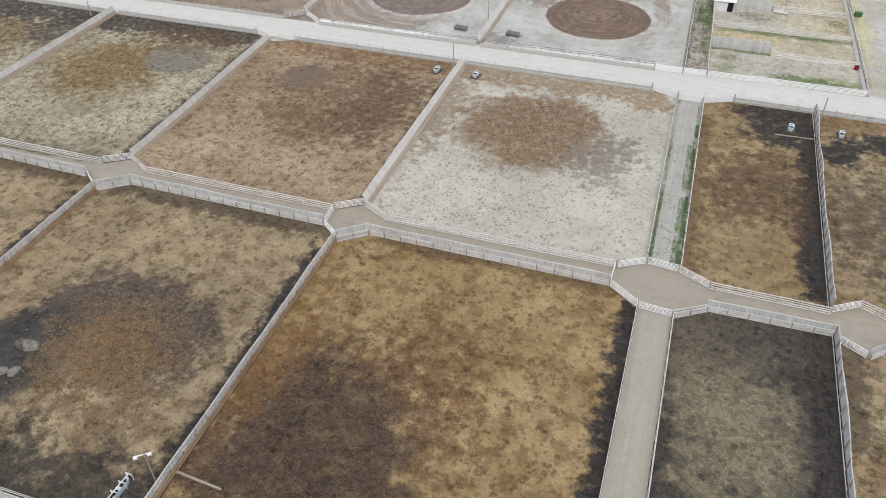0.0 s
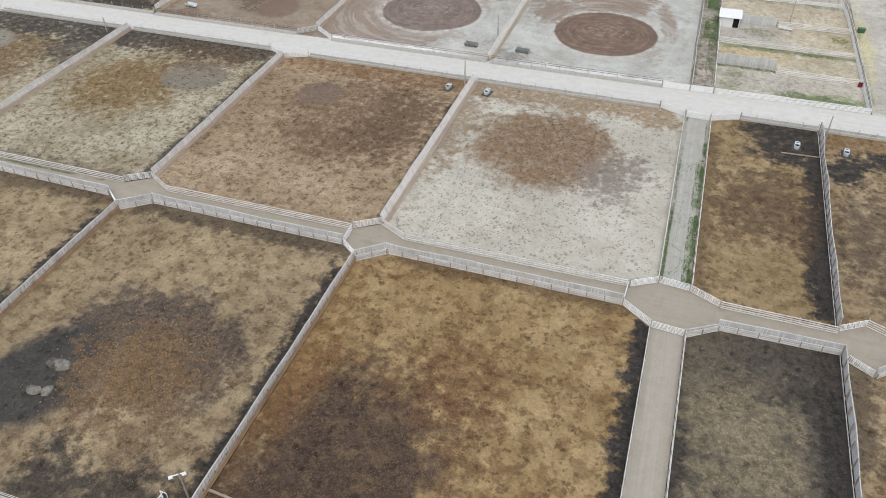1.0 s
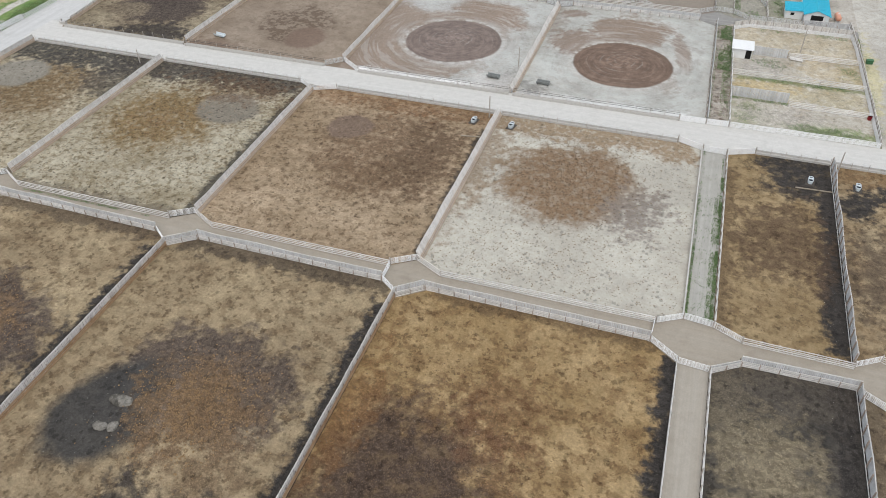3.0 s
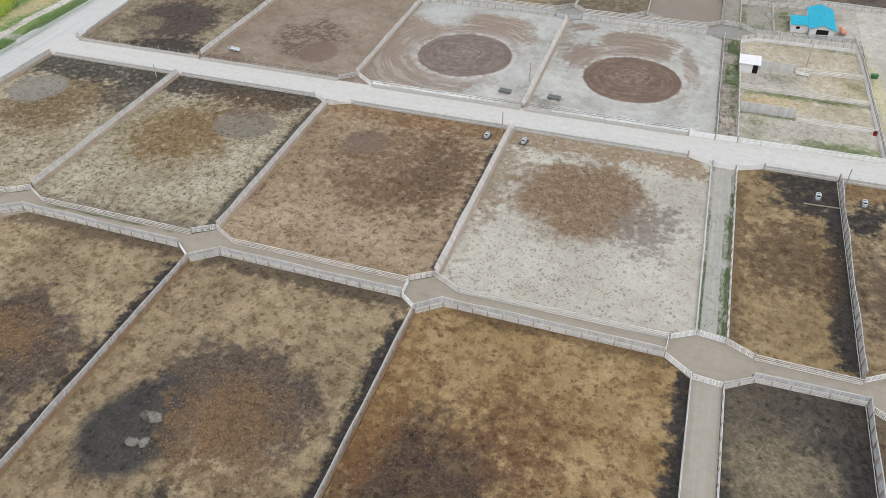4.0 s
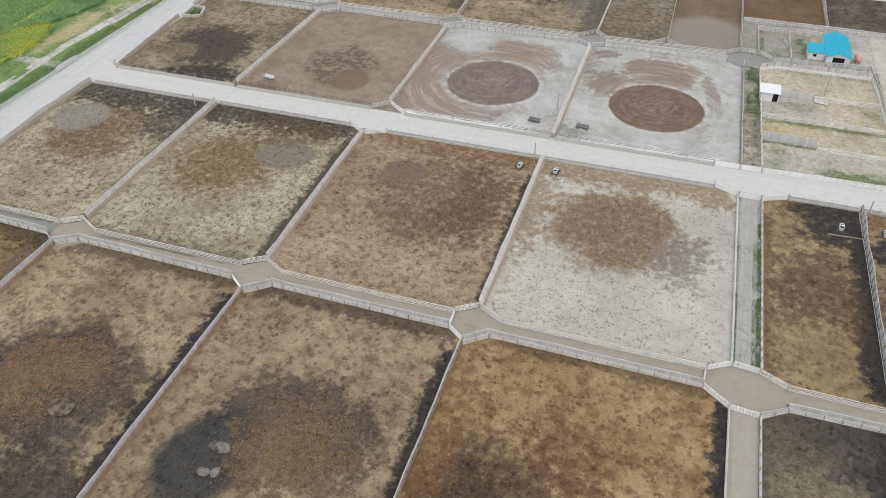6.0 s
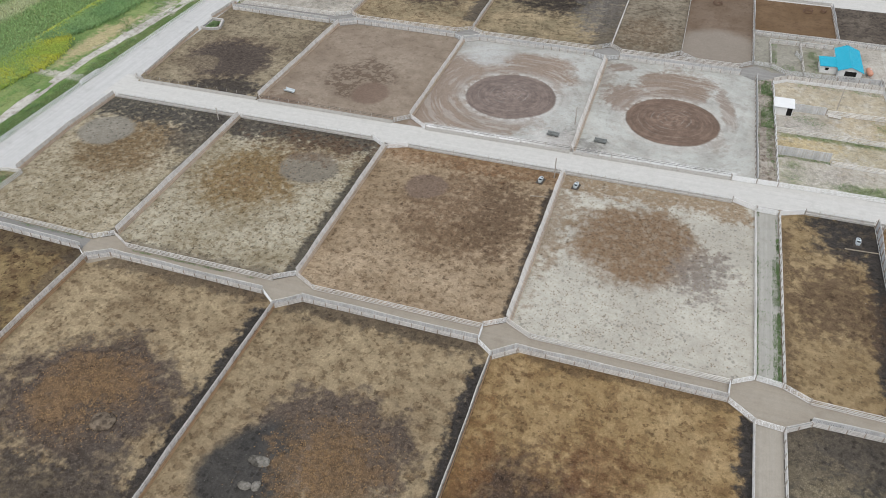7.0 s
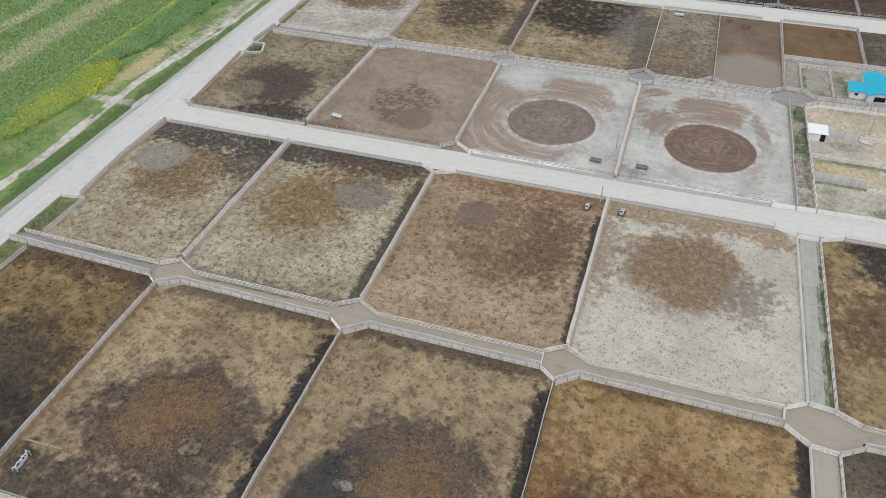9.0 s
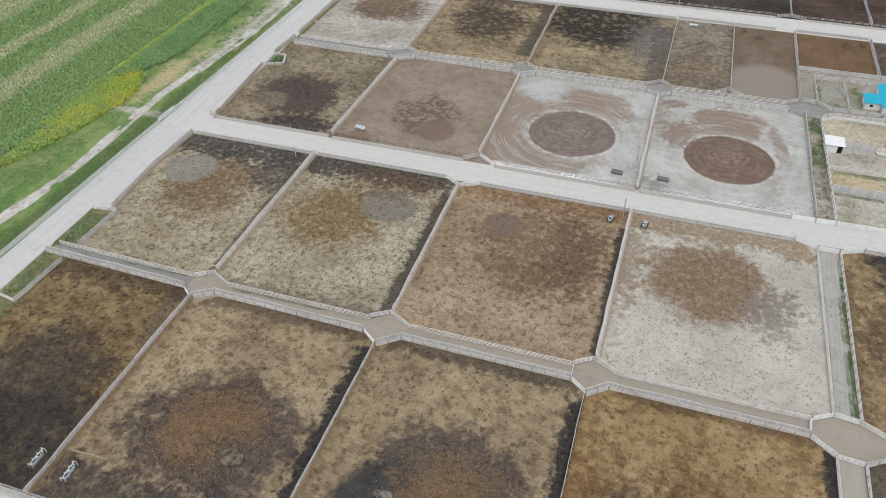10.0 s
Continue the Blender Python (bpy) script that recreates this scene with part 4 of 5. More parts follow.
def rail_along(fence, a, b, z, high, thick, off, side_n, material, name="rail", piece=4.9, label="", bow=None):
    """One line of butted planks; bow: how far sideways it stands at a distance along the run."""
    d, u = (b - a).length, (b - a).normalized()
    k = max(1, round(d / piece))
    if material.name not in UNIT:
        UNIT[material.name] = Mesh().box(pose(0, 0, 0), 1, 1, 1).data("plank", material)
    for i in range(k):
        p = Vector((*(a + u * (d * i / k + 0.01) + side_n * off), z + random.uniform(-0.025, 0.025)))
        q = Vector((*(a + u * (d * (i + 1) / k - 0.01) + side_n * off), z + random.uniform(-0.025, 0.025)))
        if bow:
            p += Vector((*(side_n * bow(d * i / k)), 0))
            q += Vector((*(side_n * bow(d * (i + 1) / k)), 0))
        m = Matrix.Translation((p + q) / 2) @ (q - p).to_track_quat("X", "Z").to_matrix().to_4x4() @ Matrix.Diagonal(((q - p).length, thick, high, 1))
        part(name, UNIT[material.name], None, fence, label, m)


def board_fence(points, side, h=1.95, planks=None, spacing=2.5, label="", dirty=False, group="board fences", post="short", tilt=0.0):
    """A slatted wind fence of upright boards; low planks and posts stand on one side (1: left of its run, -1: right).
    post: 'short' before the planks, 'behind' them, or 'tall' ones as high as the boards. tilt: how far the top leans away from that side."""
    fence = thing("board_fence", pose(0, 0, 0), label or "tall weathered grey board fence with low planks", "fence", group)
    points = [Vector(p) for p in points]
    planks = (3 if dirty else 4) if planks is None else planks
    for a, b in zip(points, points[1:]):
        u = (b - a).normalized()
        nrm = Vector((-u.y, u.x)) * side
        a, b = a + nrm * tilt * 0.7, b + nrm * tilt * 0.7
        slant, long = math.atan2(tilt, h), math.hypot(tilt, h) - h
        d, me, x = (b - a).length, Mesh(), 0.0
        ang = math.atan2(u.y, u.x)
        wave = random.uniform(0, 9)
        while x < d - 0.05:
            w = random.uniform(0.17, 0.24)
            lean = 0.14 * noise.noise((wave, x * 0.12, 0)) - slant
            hh = h + long + random.uniform(-0.03, 0.03) + 0.09 * noise.noise((wave, x * 0.2, 5))
            p = a + u * (x + w / 2)
            me.box(Matrix.Translation((p.x - nrm.x * 0.02, p.y - nrm.y * 0.02, hh / 2 - 0.05)) @ pose(0, 0, -hh / 2, 0, 0, math.degrees(ang)) @ pose(0, 0, 0, -side * math.degrees(lean) + random.uniform(-0.5, 0.5), random.uniform(-0.4, 0.4), 0) @ pose(0, 0, hh / 2),
                   w, 0.03, hh + 0.1)
            x += w + random.uniform(0.02, 0.06)
        tagged(part("boarding", me, m_warm if dirty else m_board, fence, "upright weathered cream boards" if dirty else "upright weathered grey boards"), kind="stuff")
        if post == "tall":
            posts_along(fence, a, b, spacing, h + 0.05, 0.17, m_greypost if dirty else m_post, 0.12, nrm)
        else:
            posts_along(fence, a, b, spacing, 1.1, 0.12, m_post, -tilt * 0.8 if tilt else 0.13 if post == "behind" else 0.32, nrm)
        rail_along(fence, a, b, h - 0.08, 0.13, 0.06, 0.03 - tilt, nrm, m_capboard, "top_plank", 2.45, bow=lambda x, w=wave: 0.14 * noise.noise((w, x * 0.12, 0)) * (h - 0.1))
        for i in range(planks):
            rail_along(fence, a, b, 0.12 + (0.32 if dirty else 0.3) * i, 0.24 if dirty else 0.17, 0.05, 0.24 - (0.1 + (0.12 + 0.32 * i) * tilt / h if tilt else 0.0), nrm, {True: m_dirty, "pale": m_palewood, "white": m_white}.get(dirty, m_plank), "plank", label="dung-stained plank" if dirty is True else "")
    return fence


def rail_fence(points, h=1.4, rails=4, spacing=2.5, material=None, label="", side=-1, post=None):
    fence = thing("rail_fence", pose(0, 0, 0), label or "open weathered grey plank rail fence", "fence", "rail fences")
    points = [Vector(p) for p in points]
    for a, b in zip(points, points[1:]):
        u = (b - a).normalized()
        nrm = Vector((-u.y, u.x)) * side
        posts_along(fence, a, b, spacing, h, 0.15, post or m_greypost, 0.0, nrm)
        for i in range(rails):
            rail_along(fence, a, b, h - 0.08 - i * (h - 0.3) / (rails - 1), 0.16, 0.05, 0.1, nrm, material or m_plank)
    return fence


def pipe_gate(a, b, h=1.35, bars=5, material=None, label=""):
    """A tube gate between two posts."""
    a, b = Vector((*a, 0)), Vector((*b, 0))
    d = (b - a).length
    gate = thing("gate", Matrix.Translation(a) @ pose(0, 0, 0, 0, 0, math.degrees(math.atan2(b.y - a.y, b.x - a.x))), label or "closed white painted steel tube gate", "gate", "pen gates")
    mat = material or m_white
    x0, x1 = 0.15, d - 0.15
    me = Mesh()
    for z in (0.25, h):
        me.tube((x0, 0, z), (x1, 0, z), 0.045)
    for x in (x0, x1):
        me.tube((x, 0, 0.25), (x, 0, h), 0.045)
    part("gate_frame", me, mat, gate)
    for i in range(1, bars):
        z = 0.25 + (h - 0.25) * i / bars
        part("bar", Mesh().tube((x0, 0, z), (x1, 0, z), 0.035, sides=6), mat, gate)
    for i in range(1, 4):
        x = x0 + (x1 - x0) * i / 4
        part("stile", Mesh().box(pose(x, 0.05, (h + 0.25) / 2), 0.09, 0.03, h - 0.25), mat, gate)
    for x in (0, d):
        part("gate_post", Mesh().tube((x, 0, -0.2), (x, 0, h + 0.25), 0.09, sides=10), m_greypost, gate, "grey gate post")
    return gate


def road_gate(a, b, label="white plank gate panel by the road"):
    """A gate panel of white planks on a light frame."""
    a, b = Vector((*a, 0)), Vector((*b, 0))
    d = (b - a).length
    gate = thing("plank_gate", Matrix.Translation(a) @ pose(0, 0, 0, 0, 0, math.degrees(math.atan2(b.y - a.y, b.x - a.x))), label, "gate", "road gates")
    for i in range(5):
        part("plank", Mesh().box(pose(d / 2, 0, 0.25 + 0.26 * i), d - 0.3, 0.05, 0.22), m_white, gate)
    for k in range(4):
        part("upright", Mesh().box(pose(0.2 + (d - 0.4) * k / 3, 0.06, 0.75), 0.12, 0.06, 1.35), m_white, gate)
    for x in (0, d):
        part("gate_post", Mesh().tube((x, 0, -0.2), (x, 0, 1.7), 0.1, sides=10), m_greypost, gate, "grey gate post")


# row A and alley, south side
DIVIDER = "tall cream board fence between pens, dung-stained planks below"
board_fence([(-42.4, 27.6), (-42.3, 76.6)], -1, label=DIVIDER, dirty=True, post="behind")
board_fence([(-84.4, 27.6), (-84.4, 76.7)], -1, label=DIVIDER, dirty=True, post="behind")
board_fence([(-127.2, 27.6), (-127.1, 77.8)], -1, label=DIVIDER, dirty=True, post="behind")
ALLEY = "grey board fence along the alley, white planks and brown posts"
board_fence([(-42.2, 76.7), (-38.2, 79.8), (-2.6, 79.5)], -1, label=ALLEY)
board_fence([(-84.4, 76.7), (-80.0, 80.0), (-45.5, 79.7)], -1, label=ALLEY)
board_fence([(-127.0, 77.9), (-123.0, 80.3), (-88.2, 79.6)], -1, label=ALLEY)
board_fence([(-167.8, 81.3), (-130.2, 80.2)], -1, label=ALLEY)
board_fence([(10.2, 78.5), (26.0, 78.7)], -1, label=ALLEY)
board_fence([(6.1, 75.7), (10.2, 78.3)], -1, h=1.4, label="low grey board fence beside the lane crossing")
board_fence([(26.2, 27.6), (25.9, 78.4)], 1, label="blue-grey board fence between pens", planks=1, post="tall")
board_fence([(29.5, 75.7), (33.5, 79.0), (69, 79.0)], -1, label=ALLEY)
# north side of the alley
for d in XC:
    end = {-126.2: -88.0, -84.2: -45.6, -41.6: -2.4}[d]
    rail_fence([(d, 86.0), (d + 4.9, 83.4), (end, 83.3)], label="grey plank rail fence along the alley")
    pipe_gate((d, 86.1), (d - 4.0, 83.6))
    pipe_gate((d - 3.8, 79.5), (d - 0.4, 76.9))
rail_fence([(-166.4, 84.4), (-130.2, 83.8)], label="grey plank rail fence along a muddy alley")
pipe_gate((-45.4, 79.6), (-45.5, 83.3), label="white steel tube gate across the alley")
pipe_gate((-2.4, 83.2), (-2.6, 79.3), label="white steel tube gate across the alley")
pipe_gate((-2.2, 83.2), (1.7, 85.4))
pipe_gate((1.7, 85.4), (6.1, 84.9), label="white steel tube gate across a weedy lane")
pipe_gate((6.1, 84.9), (10.3, 82.8))
pipe_gate((-2.6, 79.2), (1.6, 76.1))
pipe_gate((1.6, 76.0), (6.1, 75.6), label="white steel tube gate across a grey lane")
pipe_gate((25.6, 82.8), (29.4, 85.1))
pipe_gate((26.2, 77.6), (29.4, 75.6))
rail_fence([(10.4, 82.8), (25.6, 82.5)], rails=4, label="grey plank rail fence along the alley")
rail_fence([(29.4, 85.1), (33.5, 83.2), (69, 83.2)], label="grey plank rail fence along the alley")
# lanes
rail_fence([(1.6, 28), (1.6, 76)], h=1.5, rails=5, side=1, label="pale plank rail fence along a grey lane")
rail_fence([(6.15, 28), (6.1, 75.6)], h=1.5, rails=5, side=-1, label="pale plank rail fence along a grey lane")
rail_fence([(1.7, 85.4), (1.4, 134.6)], h=1.6, rails=5, side=1, label="pale plank rail fence along a weedy lane")
rail_fence([(6.2, 84.9), (6.1, 134.4)], h=1.6, rails=5, side=-1, label="pale plank rail fence along a weedy lane")
# row B dividers
board_fence([(-41.6, 86.0), (-41.1, 136.2)], -1, tilt=1.0, label="tall cream board fence between pens", dirty="pale", post="behind")
board_fence([(-84.1, 86.1), (-84.4, 134.4)], -1, tilt=0.45, label="tall cream board fence between pens", dirty="pale", post="behind")
board_fence([(-126.2, 86.6), (-125.8, 136.9)], -1, tilt=0.45, label="tall cream board fence between pens", dirty="pale", post="behind")
board_fence([(25.7, 83.6), (25.6, 136.4)], 1, h=2.1, planks=1, post="tall", label="blue-grey board fence between pens")
rail_fence([(-88.8, 137.4), (-84.4, 134.4), (-79.3, 136.6)], rails=5, material=m_white, label="white plank corner fence beside the feed road")
# west edge
rail_fence([(-162.7, 65.2), (-162.1, 79.6)], h=1.3, label="cream plank rail fence beside a grassy verge", material=m_capboard)
rail_fence([(-167, 65.9), (-162.7, 65.2)], h=1.2, label="white plank rail fence at the verge")
rail_fence([(-162.0, 85.2), (-161.6, 99.2)], h=1.3, label="cream plank rail fence beside a grassy verge", material=m_capboard)
rail_fence([(-167.8, 98.4), (-161.8, 99.3)], h=1.2, label="white plank rail fence at the verge")
board_fence([(-163.2, 99.6), (-164.4, 119.0), (-163.8, 136.8)], -1, h=1.9, label="cream board fence beside the road", dirty="pale", post="behind")
board_fence([(-163.0, 150.0), (-165.4, 181.0)], -1, h=1.4, label="cream board fence beside the road", dirty="pale", post="behind")
board_fence([(-165.4, 189.5), (-164.4, 203.0)], -1, h=1.7, label="cream board fence beside the road", dirty="pale", post="behind")
rail_fence([(-176.8, 60), (-176.2, 138.6)], h=1.35, rails=4, spacing=3, material=m_white, label="white plank rail fence along the gravel road", side=-1)
rail_fence([(-176.0, 147.2), (-174.9, 240)], h=1.35, rails=4, spacing=3, material=m_white, label="white plank rail fence along the gravel road", side=-1)
rail_fence([(-176.2, 138.7), (-176.7, 139.8), (-176.5, 146.2), (-176.0, 147.1)], h=1.6, rails=6, spacing=1.8, material=m_white, label="tall white plank fence panel over a ditch crossing", side=-1)
# north of the road
board_fence([(-40.9, 146.4), (-40.5, 197.4)], -1, tilt=1.0, label="tall cream board fence between pens", dirty="pale", post="behind")
board_fence([(-83.4, 149.6), (-83.4, 197.4)], -1, tilt=0.45, label="tall cream board fence between pens", dirty="pale", post="behind")
board_fence([(-125.9, 147.4), (-124.6, 197.4)], -1, tilt=0.45, label="tall cream board fence between pens", dirty="pale", post="behind")
rail_fence([(-83.0, 149.6), (-78.0, 145.9)], rails=5, material=m_white, label="white plank corner fence beside the feed road")
pipe_gate((-86.8, 146.5), (-83.2, 149.5), material=m_steel, label="grey steel tube gate at a pen corner")
FAR = "grey board fence along the far alley"
board_fence([(-163, 198.6), (-128, 198.0)], -1, label=FAR)
board_fence([(-124.4, 197.4), (-119.4, 200.4), (-87.0, 199.8)], -1, label=FAR)
board_fence([(-83.4, 197.4), (-79.0, 200.0), (-44.4, 199.4)], -1, label=FAR)
board_fence([(-36.8, 199.3), (-3.3, 199.6)], -1, label=FAR)
pipe_gate((-128, 198.0), (-124.7, 197.5), material=m_steel)
pipe_gate((-87, 199.6), (-83.6, 197.5), material=m_steel)
pipe_gate((-44.3, 199.2), (-40.6, 197.6), material=m_steel)
pipe_gate((-40.4, 197.6), (-36.9, 199.2), material=m_steel)
for d, end in ((-123.8, -87.4), (-83.0, -44.6)):
    rail_fence([(d, 206.0), (d + 4.2, 203.5), (end, 203.4)], label="grey plank rail fence along the far alley")
    pipe_gate((d, 206.0), (d - 4.4, 203.4), material=m_steel)
rail_fence([(-163, 203.6), (-128.2, 203.4)], label="grey plank rail fence along the far alley")
rail_fence([(-40.2, 206.8), (-36.6, 203.4), (-3.6, 203.8)], label="grey plank rail fence along the far alley")
pipe_gate((-40.3, 206.8), (-44.6, 203.5), material=m_steel)
pipe_gate((-24.4, 203.8), (-20.4, 207.2), material=m_steel)
pipe_gate((-20.2, 207.2), (-15.6, 203.8), material=m_steel)
board_fence([(-164.4, 206.0), (-164.0, 257.0)], -1, h=1.7, label="cream board fence beside the road", dirty="pale", post="behind")
# row D dividers
board_fence([(-123.8, 206.0), (-123.2, 257)], -1, label="tall cream board fence between pens", dirty="pale", post="behind")
board_fence([(-83.0, 206.0), (-83.0, 257)], -1, label="tall cream board fence between pens", dirty="pale", post="behind")
rail_fence([(-40.2, 206.8), (-39.4, 257)], h=1.6, rails=5, label="grey plank rail fence between far pens")
rail_fence([(-20.0, 207.3), (-20.0, 257)], h=1.6, rails=5, label="grey plank rail fence between far pens")
board_fence([(0.2, 207.0), (0.2, 257)], 1, h=1.7, label="grey board fence between far pens")
board_fence([(24.4, 228.6), (24.4, 257)], 1, h=1.7, label="grey board fence between far pens")
board_fence([(0.4, 228.3), (24.4, 228.3), (60, 227.4)], -1, h=1.6, label="grey board fence behind the barn yard")
board_fence([(4.6, 223.8), (22.5, 224.0)], -1, h=1.4, label="low grey board fence in the barn yard")
rail_fence([(4.9, 206.4), (4.7, 223.7)], h=1.5, label="grey plank rail fence in the barn yard")
rail_fence([(13.5, 204.4), (13.2, 223.7)], h=1.5, label="grey plank rail fence in the barn yard")
for a, b in (((-3.6, 203.9), (0.2, 206.9)), ((0.2, 206.9), (4.9, 206.5)), ((4.9, 206.5), (8.9, 203.3)), ((8.9, 203.3), (13.5, 203.6)), ((13.5, 203.6), (18.2, 203.6)), ((18.2, 203.6), (22.2, 203.5))):
    pipe_gate(a, b, material=m_steel, label="grey steel tube gate by the barn yard")
board_fence([(22.4, 203.6), (33.2, 204.4)], -1, h=1.7, planks=1, label="grey board fence before the barn")
pipe_gate((13.4, 213.0), (11.8, 217.4), material=m_steel, label="half-open grey steel tube gate in the yard")
# lane north and paddocks
board_fence([(1.6, 146.4), (1.2, 198.6)], 1, h=1.6, planks=2, label="grey board fence along a weedy lane")
rail_fence([(6.0, 146.6), (5.3, 196.8)], h=1.5, rails=5, side=-1, label="pale plank rail fence along a weedy lane", material=m_white)
road_gate((-4.0, 145.4), (1.5, 145.6))
road_gate((1.5, 145.6), (6.1, 145.8))
rail_fence([(6.2, 146.0), (20, 146.3), (35.2, 146.4)], h=1.3, rails=5, side=-1, label="white plank rail fence along the feed road", material=m_white)
board_fence([(5.3, 196.6), (9.0, 199.2), (34.2, 199.6)], -1, h=2.0, planks=3, spacing=1.9, post="tall", dirty="white", label="whitewashed board fence with grey posts round a paddock")
board_fence([(33.4, 205.0), (34.4, 192.0), (35.1, 146.6)], -1, h=1.9, planks=4, spacing=1.9, post="tall", dirty="white", label="whitewashed board fence beside the farm track")
rail_fence([(5.7, 171.0), (34.6, 170.6)], h=1.4, side=-1, label="grey plank rail fence across the paddocks")
board_fence([(5.8, 160.2), (17.9, 160.2)], 1, h=2.4, planks=0, label="tall grey slatted windbreak in a paddock")
rail_fence([(18.0, 158.6), (34.8, 158.0)], h=1.4, side=-1, label="grey plank rail fence across the paddocks")
board_fence([(10.4, 182.8), (18.2, 182.8)], 1, h=2.2, planks=0, label="tall grey slatted windbreak beside a shed")
rail_fence([(18.4, 183.3), (34.4, 183.6)], h=1.4, side=-1, label="grey plank rail fence across the paddocks")
# gates by the road, south side
road_gate((-3.5, 136.9), (1.4, 134.8))
road_gate((1.5, 134.7), (6.1, 134.6))
road_gate((6.1, 134.6), (11.5, 136.8))
# far road
for x in (-123, -82.6, -40.2, -0.5, 26):
    board_fence([(x, 270.2), (x - 0.4, 321)], -1, h=1.7, planks=2, label="grey board fence between far pens")
pipe_gate((-5.4, 269.4), (-0.6, 271.2), material=m_steel)
pipe_gate((-0.4, 271.2), (4.0, 269.4), material=m_steel)


# ---------------------------------------------------------------- feed bunks
BUNK = [(-0.45, -0.1), (0.5, -0.1), (0.5, 0.62), (0.36, 0.62), (0.3, 0.2), (-0.25, 0.18), (-0.32, 0.46), (-0.45, 0.46)]
bunk_segment = Mesh().prism(BUNK, -1.48, 1.48).data("segment", m_concrete)
bunk_post = Mesh().tube((0, 0, 0), (0, 0, 1.25), 0.05, sides=6).data("post", m_greypost)


def feed_bunk(x0, x1, y, flip, label="long grey concrete feed bunk beside the gravel road", rail=None):
    """A row of concrete trough segments with a neck rail on the pen's side."""
    bunk = thing("feed_bunk", pose((x0 + x1) / 2, y, 0, 0, 0, 180 if flip else 0), label, "feed bunk", "feed bunks")
    length = x1 - x0
    k = max(1, round(length / 3.0))
    for i in range(k):
        x = -length / 2 + length * (i + 0.5) / k
        part("segment", bunk_segment, None, bunk, "", pose(x, random.uniform(-0.02, 0.02), random.uniform(-0.015, 0.015), 0, 0, random.uniform(-0.25, 0.25)) @ Matrix.Diagonal((length / k / 3.0, 1, 1, 1)))
    for i in range(k + 1):
        part("post", bunk_post, None, bunk, "", pose(-length / 2 + length * i / k, -0.39, 0.3))
    part("neck_rail", Mesh().tube((-length / 2, -0.39, 1.1), (length / 2, -0.39, 1.1), 0.04, sides=6), rail or m_steel, bunk, "steel neck rail")
    part("neck_rail", Mesh().tube((-length / 2, -0.39, 1.5), (length / 2, -0.39, 1.5), 0.03, sides=6), rail or m_steel, bunk, "steel neck rail")


feed_bunk(-163.2, -126.4, 137.3, False)
feed_bunk(-125.4, -88.9, 137.4, False)
feed_bunk(-79.2, -41.5, 136.9, False)
feed_bunk(-40.7, -3.6, 136.9, False)
feed_bunk(11.6, 25.3, 137.2, False)
feed_bunk(26.0, 69, 137.1, False)
feed_bunk(-162.3, -126.3, 146.8, True, rail=m_dark)
feed_bunk(-125.4, -87.0, 146.4, True, rail=m_dark)
feed_bunk(-77.9, -41.3, 145.9, True, rail=m_dark)
feed_bunk(-40.5, -4.1, 145.8, True, rail=m_dark)
feed_bunk(-162, -83.6, 257.7, False, "long concrete feed bunk beside the far road")
feed_bunk(-82.4, -40.0, 257.9, False, "long concrete feed bunk beside the far road")
feed_bunk(-39.0, -6, 258.6, False, "long concrete feed bunk beside the far road")
feed_bunk(1, 24, 258.8, False, "long concrete feed bunk beside the far road")
feed_bunk(-160, -6, 269.3, True, "long concrete feed bunk beside the far road")
feed_bunk(4, 69, 269.3, True, "long concrete feed bunk beside the far road")
feed_bunk(-168, -43, 27.2, True, "long concrete feed bunk south of the pens")
feed_bunk(-41.8, 1.2, 27.2, True, "long concrete feed bunk south of the pens")
feed_bunk(6.6, 69, 27.2, True, "long concrete feed bunk south of the pens")


# ---------------------------------------------------------------- water troughs and other loose things
def water_trough(x, y, turn, label="pale oval cattle water trough on stained concrete", rx=0.95, ry=0.48):
    ob = thing("water_trough", pose(x, y, 0.06, 0, 0, turn), label, "water trough", "pen water troughs")
    body, n = Mesh(), 20
    ring = [(rx * (abs(math.cos(t)) ** 0.6) * math.copysign(1, math.cos(t)), ry * (abs(math.sin(t)) ** 0.6) * math.copysign(1, math.sin(t))) for t in [2 * math.pi * (i + 0.5) / n for i in range(n)]]
    for z, k in ((0.0, 0.9), (0.65, 1.0), (0.72, 0.98), (0.72, 0.86), (0.45, 0.82)):
        body.v += [(px * k, py * k, z) for px, py in ring]
    for j in range(4):
        body.f += [(j * n + i, j * n + (i + 1) % n, (j + 1) * n + (i + 1) % n, (j + 1) * n + i) for i in range(n)]
    body.f.append(tuple(reversed(range(n))))
    part("tank", body, m_trough, ob, smooth=False)
    surface = Mesh()
    surface.v = [(px * 0.84, py * 0.84, 0.58) for px, py in ring]
    surface.f = [tuple(range(n))]
    part("water", surface, m_water, ob, "dark still water")
    part("float_cover", Mesh().box(pose(0.0, 0, 0.76), 0.42, ry * 1.9, 0.1, 0.9), m_trough, ob, "pale valve cover")
    part("pad", Mesh().box(pose(0, 0, -0.04), rx * 2 + 0.7, ry * 2 + 0.7, 0.12, 0.94), m_pad, ob, "dung-stained concrete pad")
    return ob


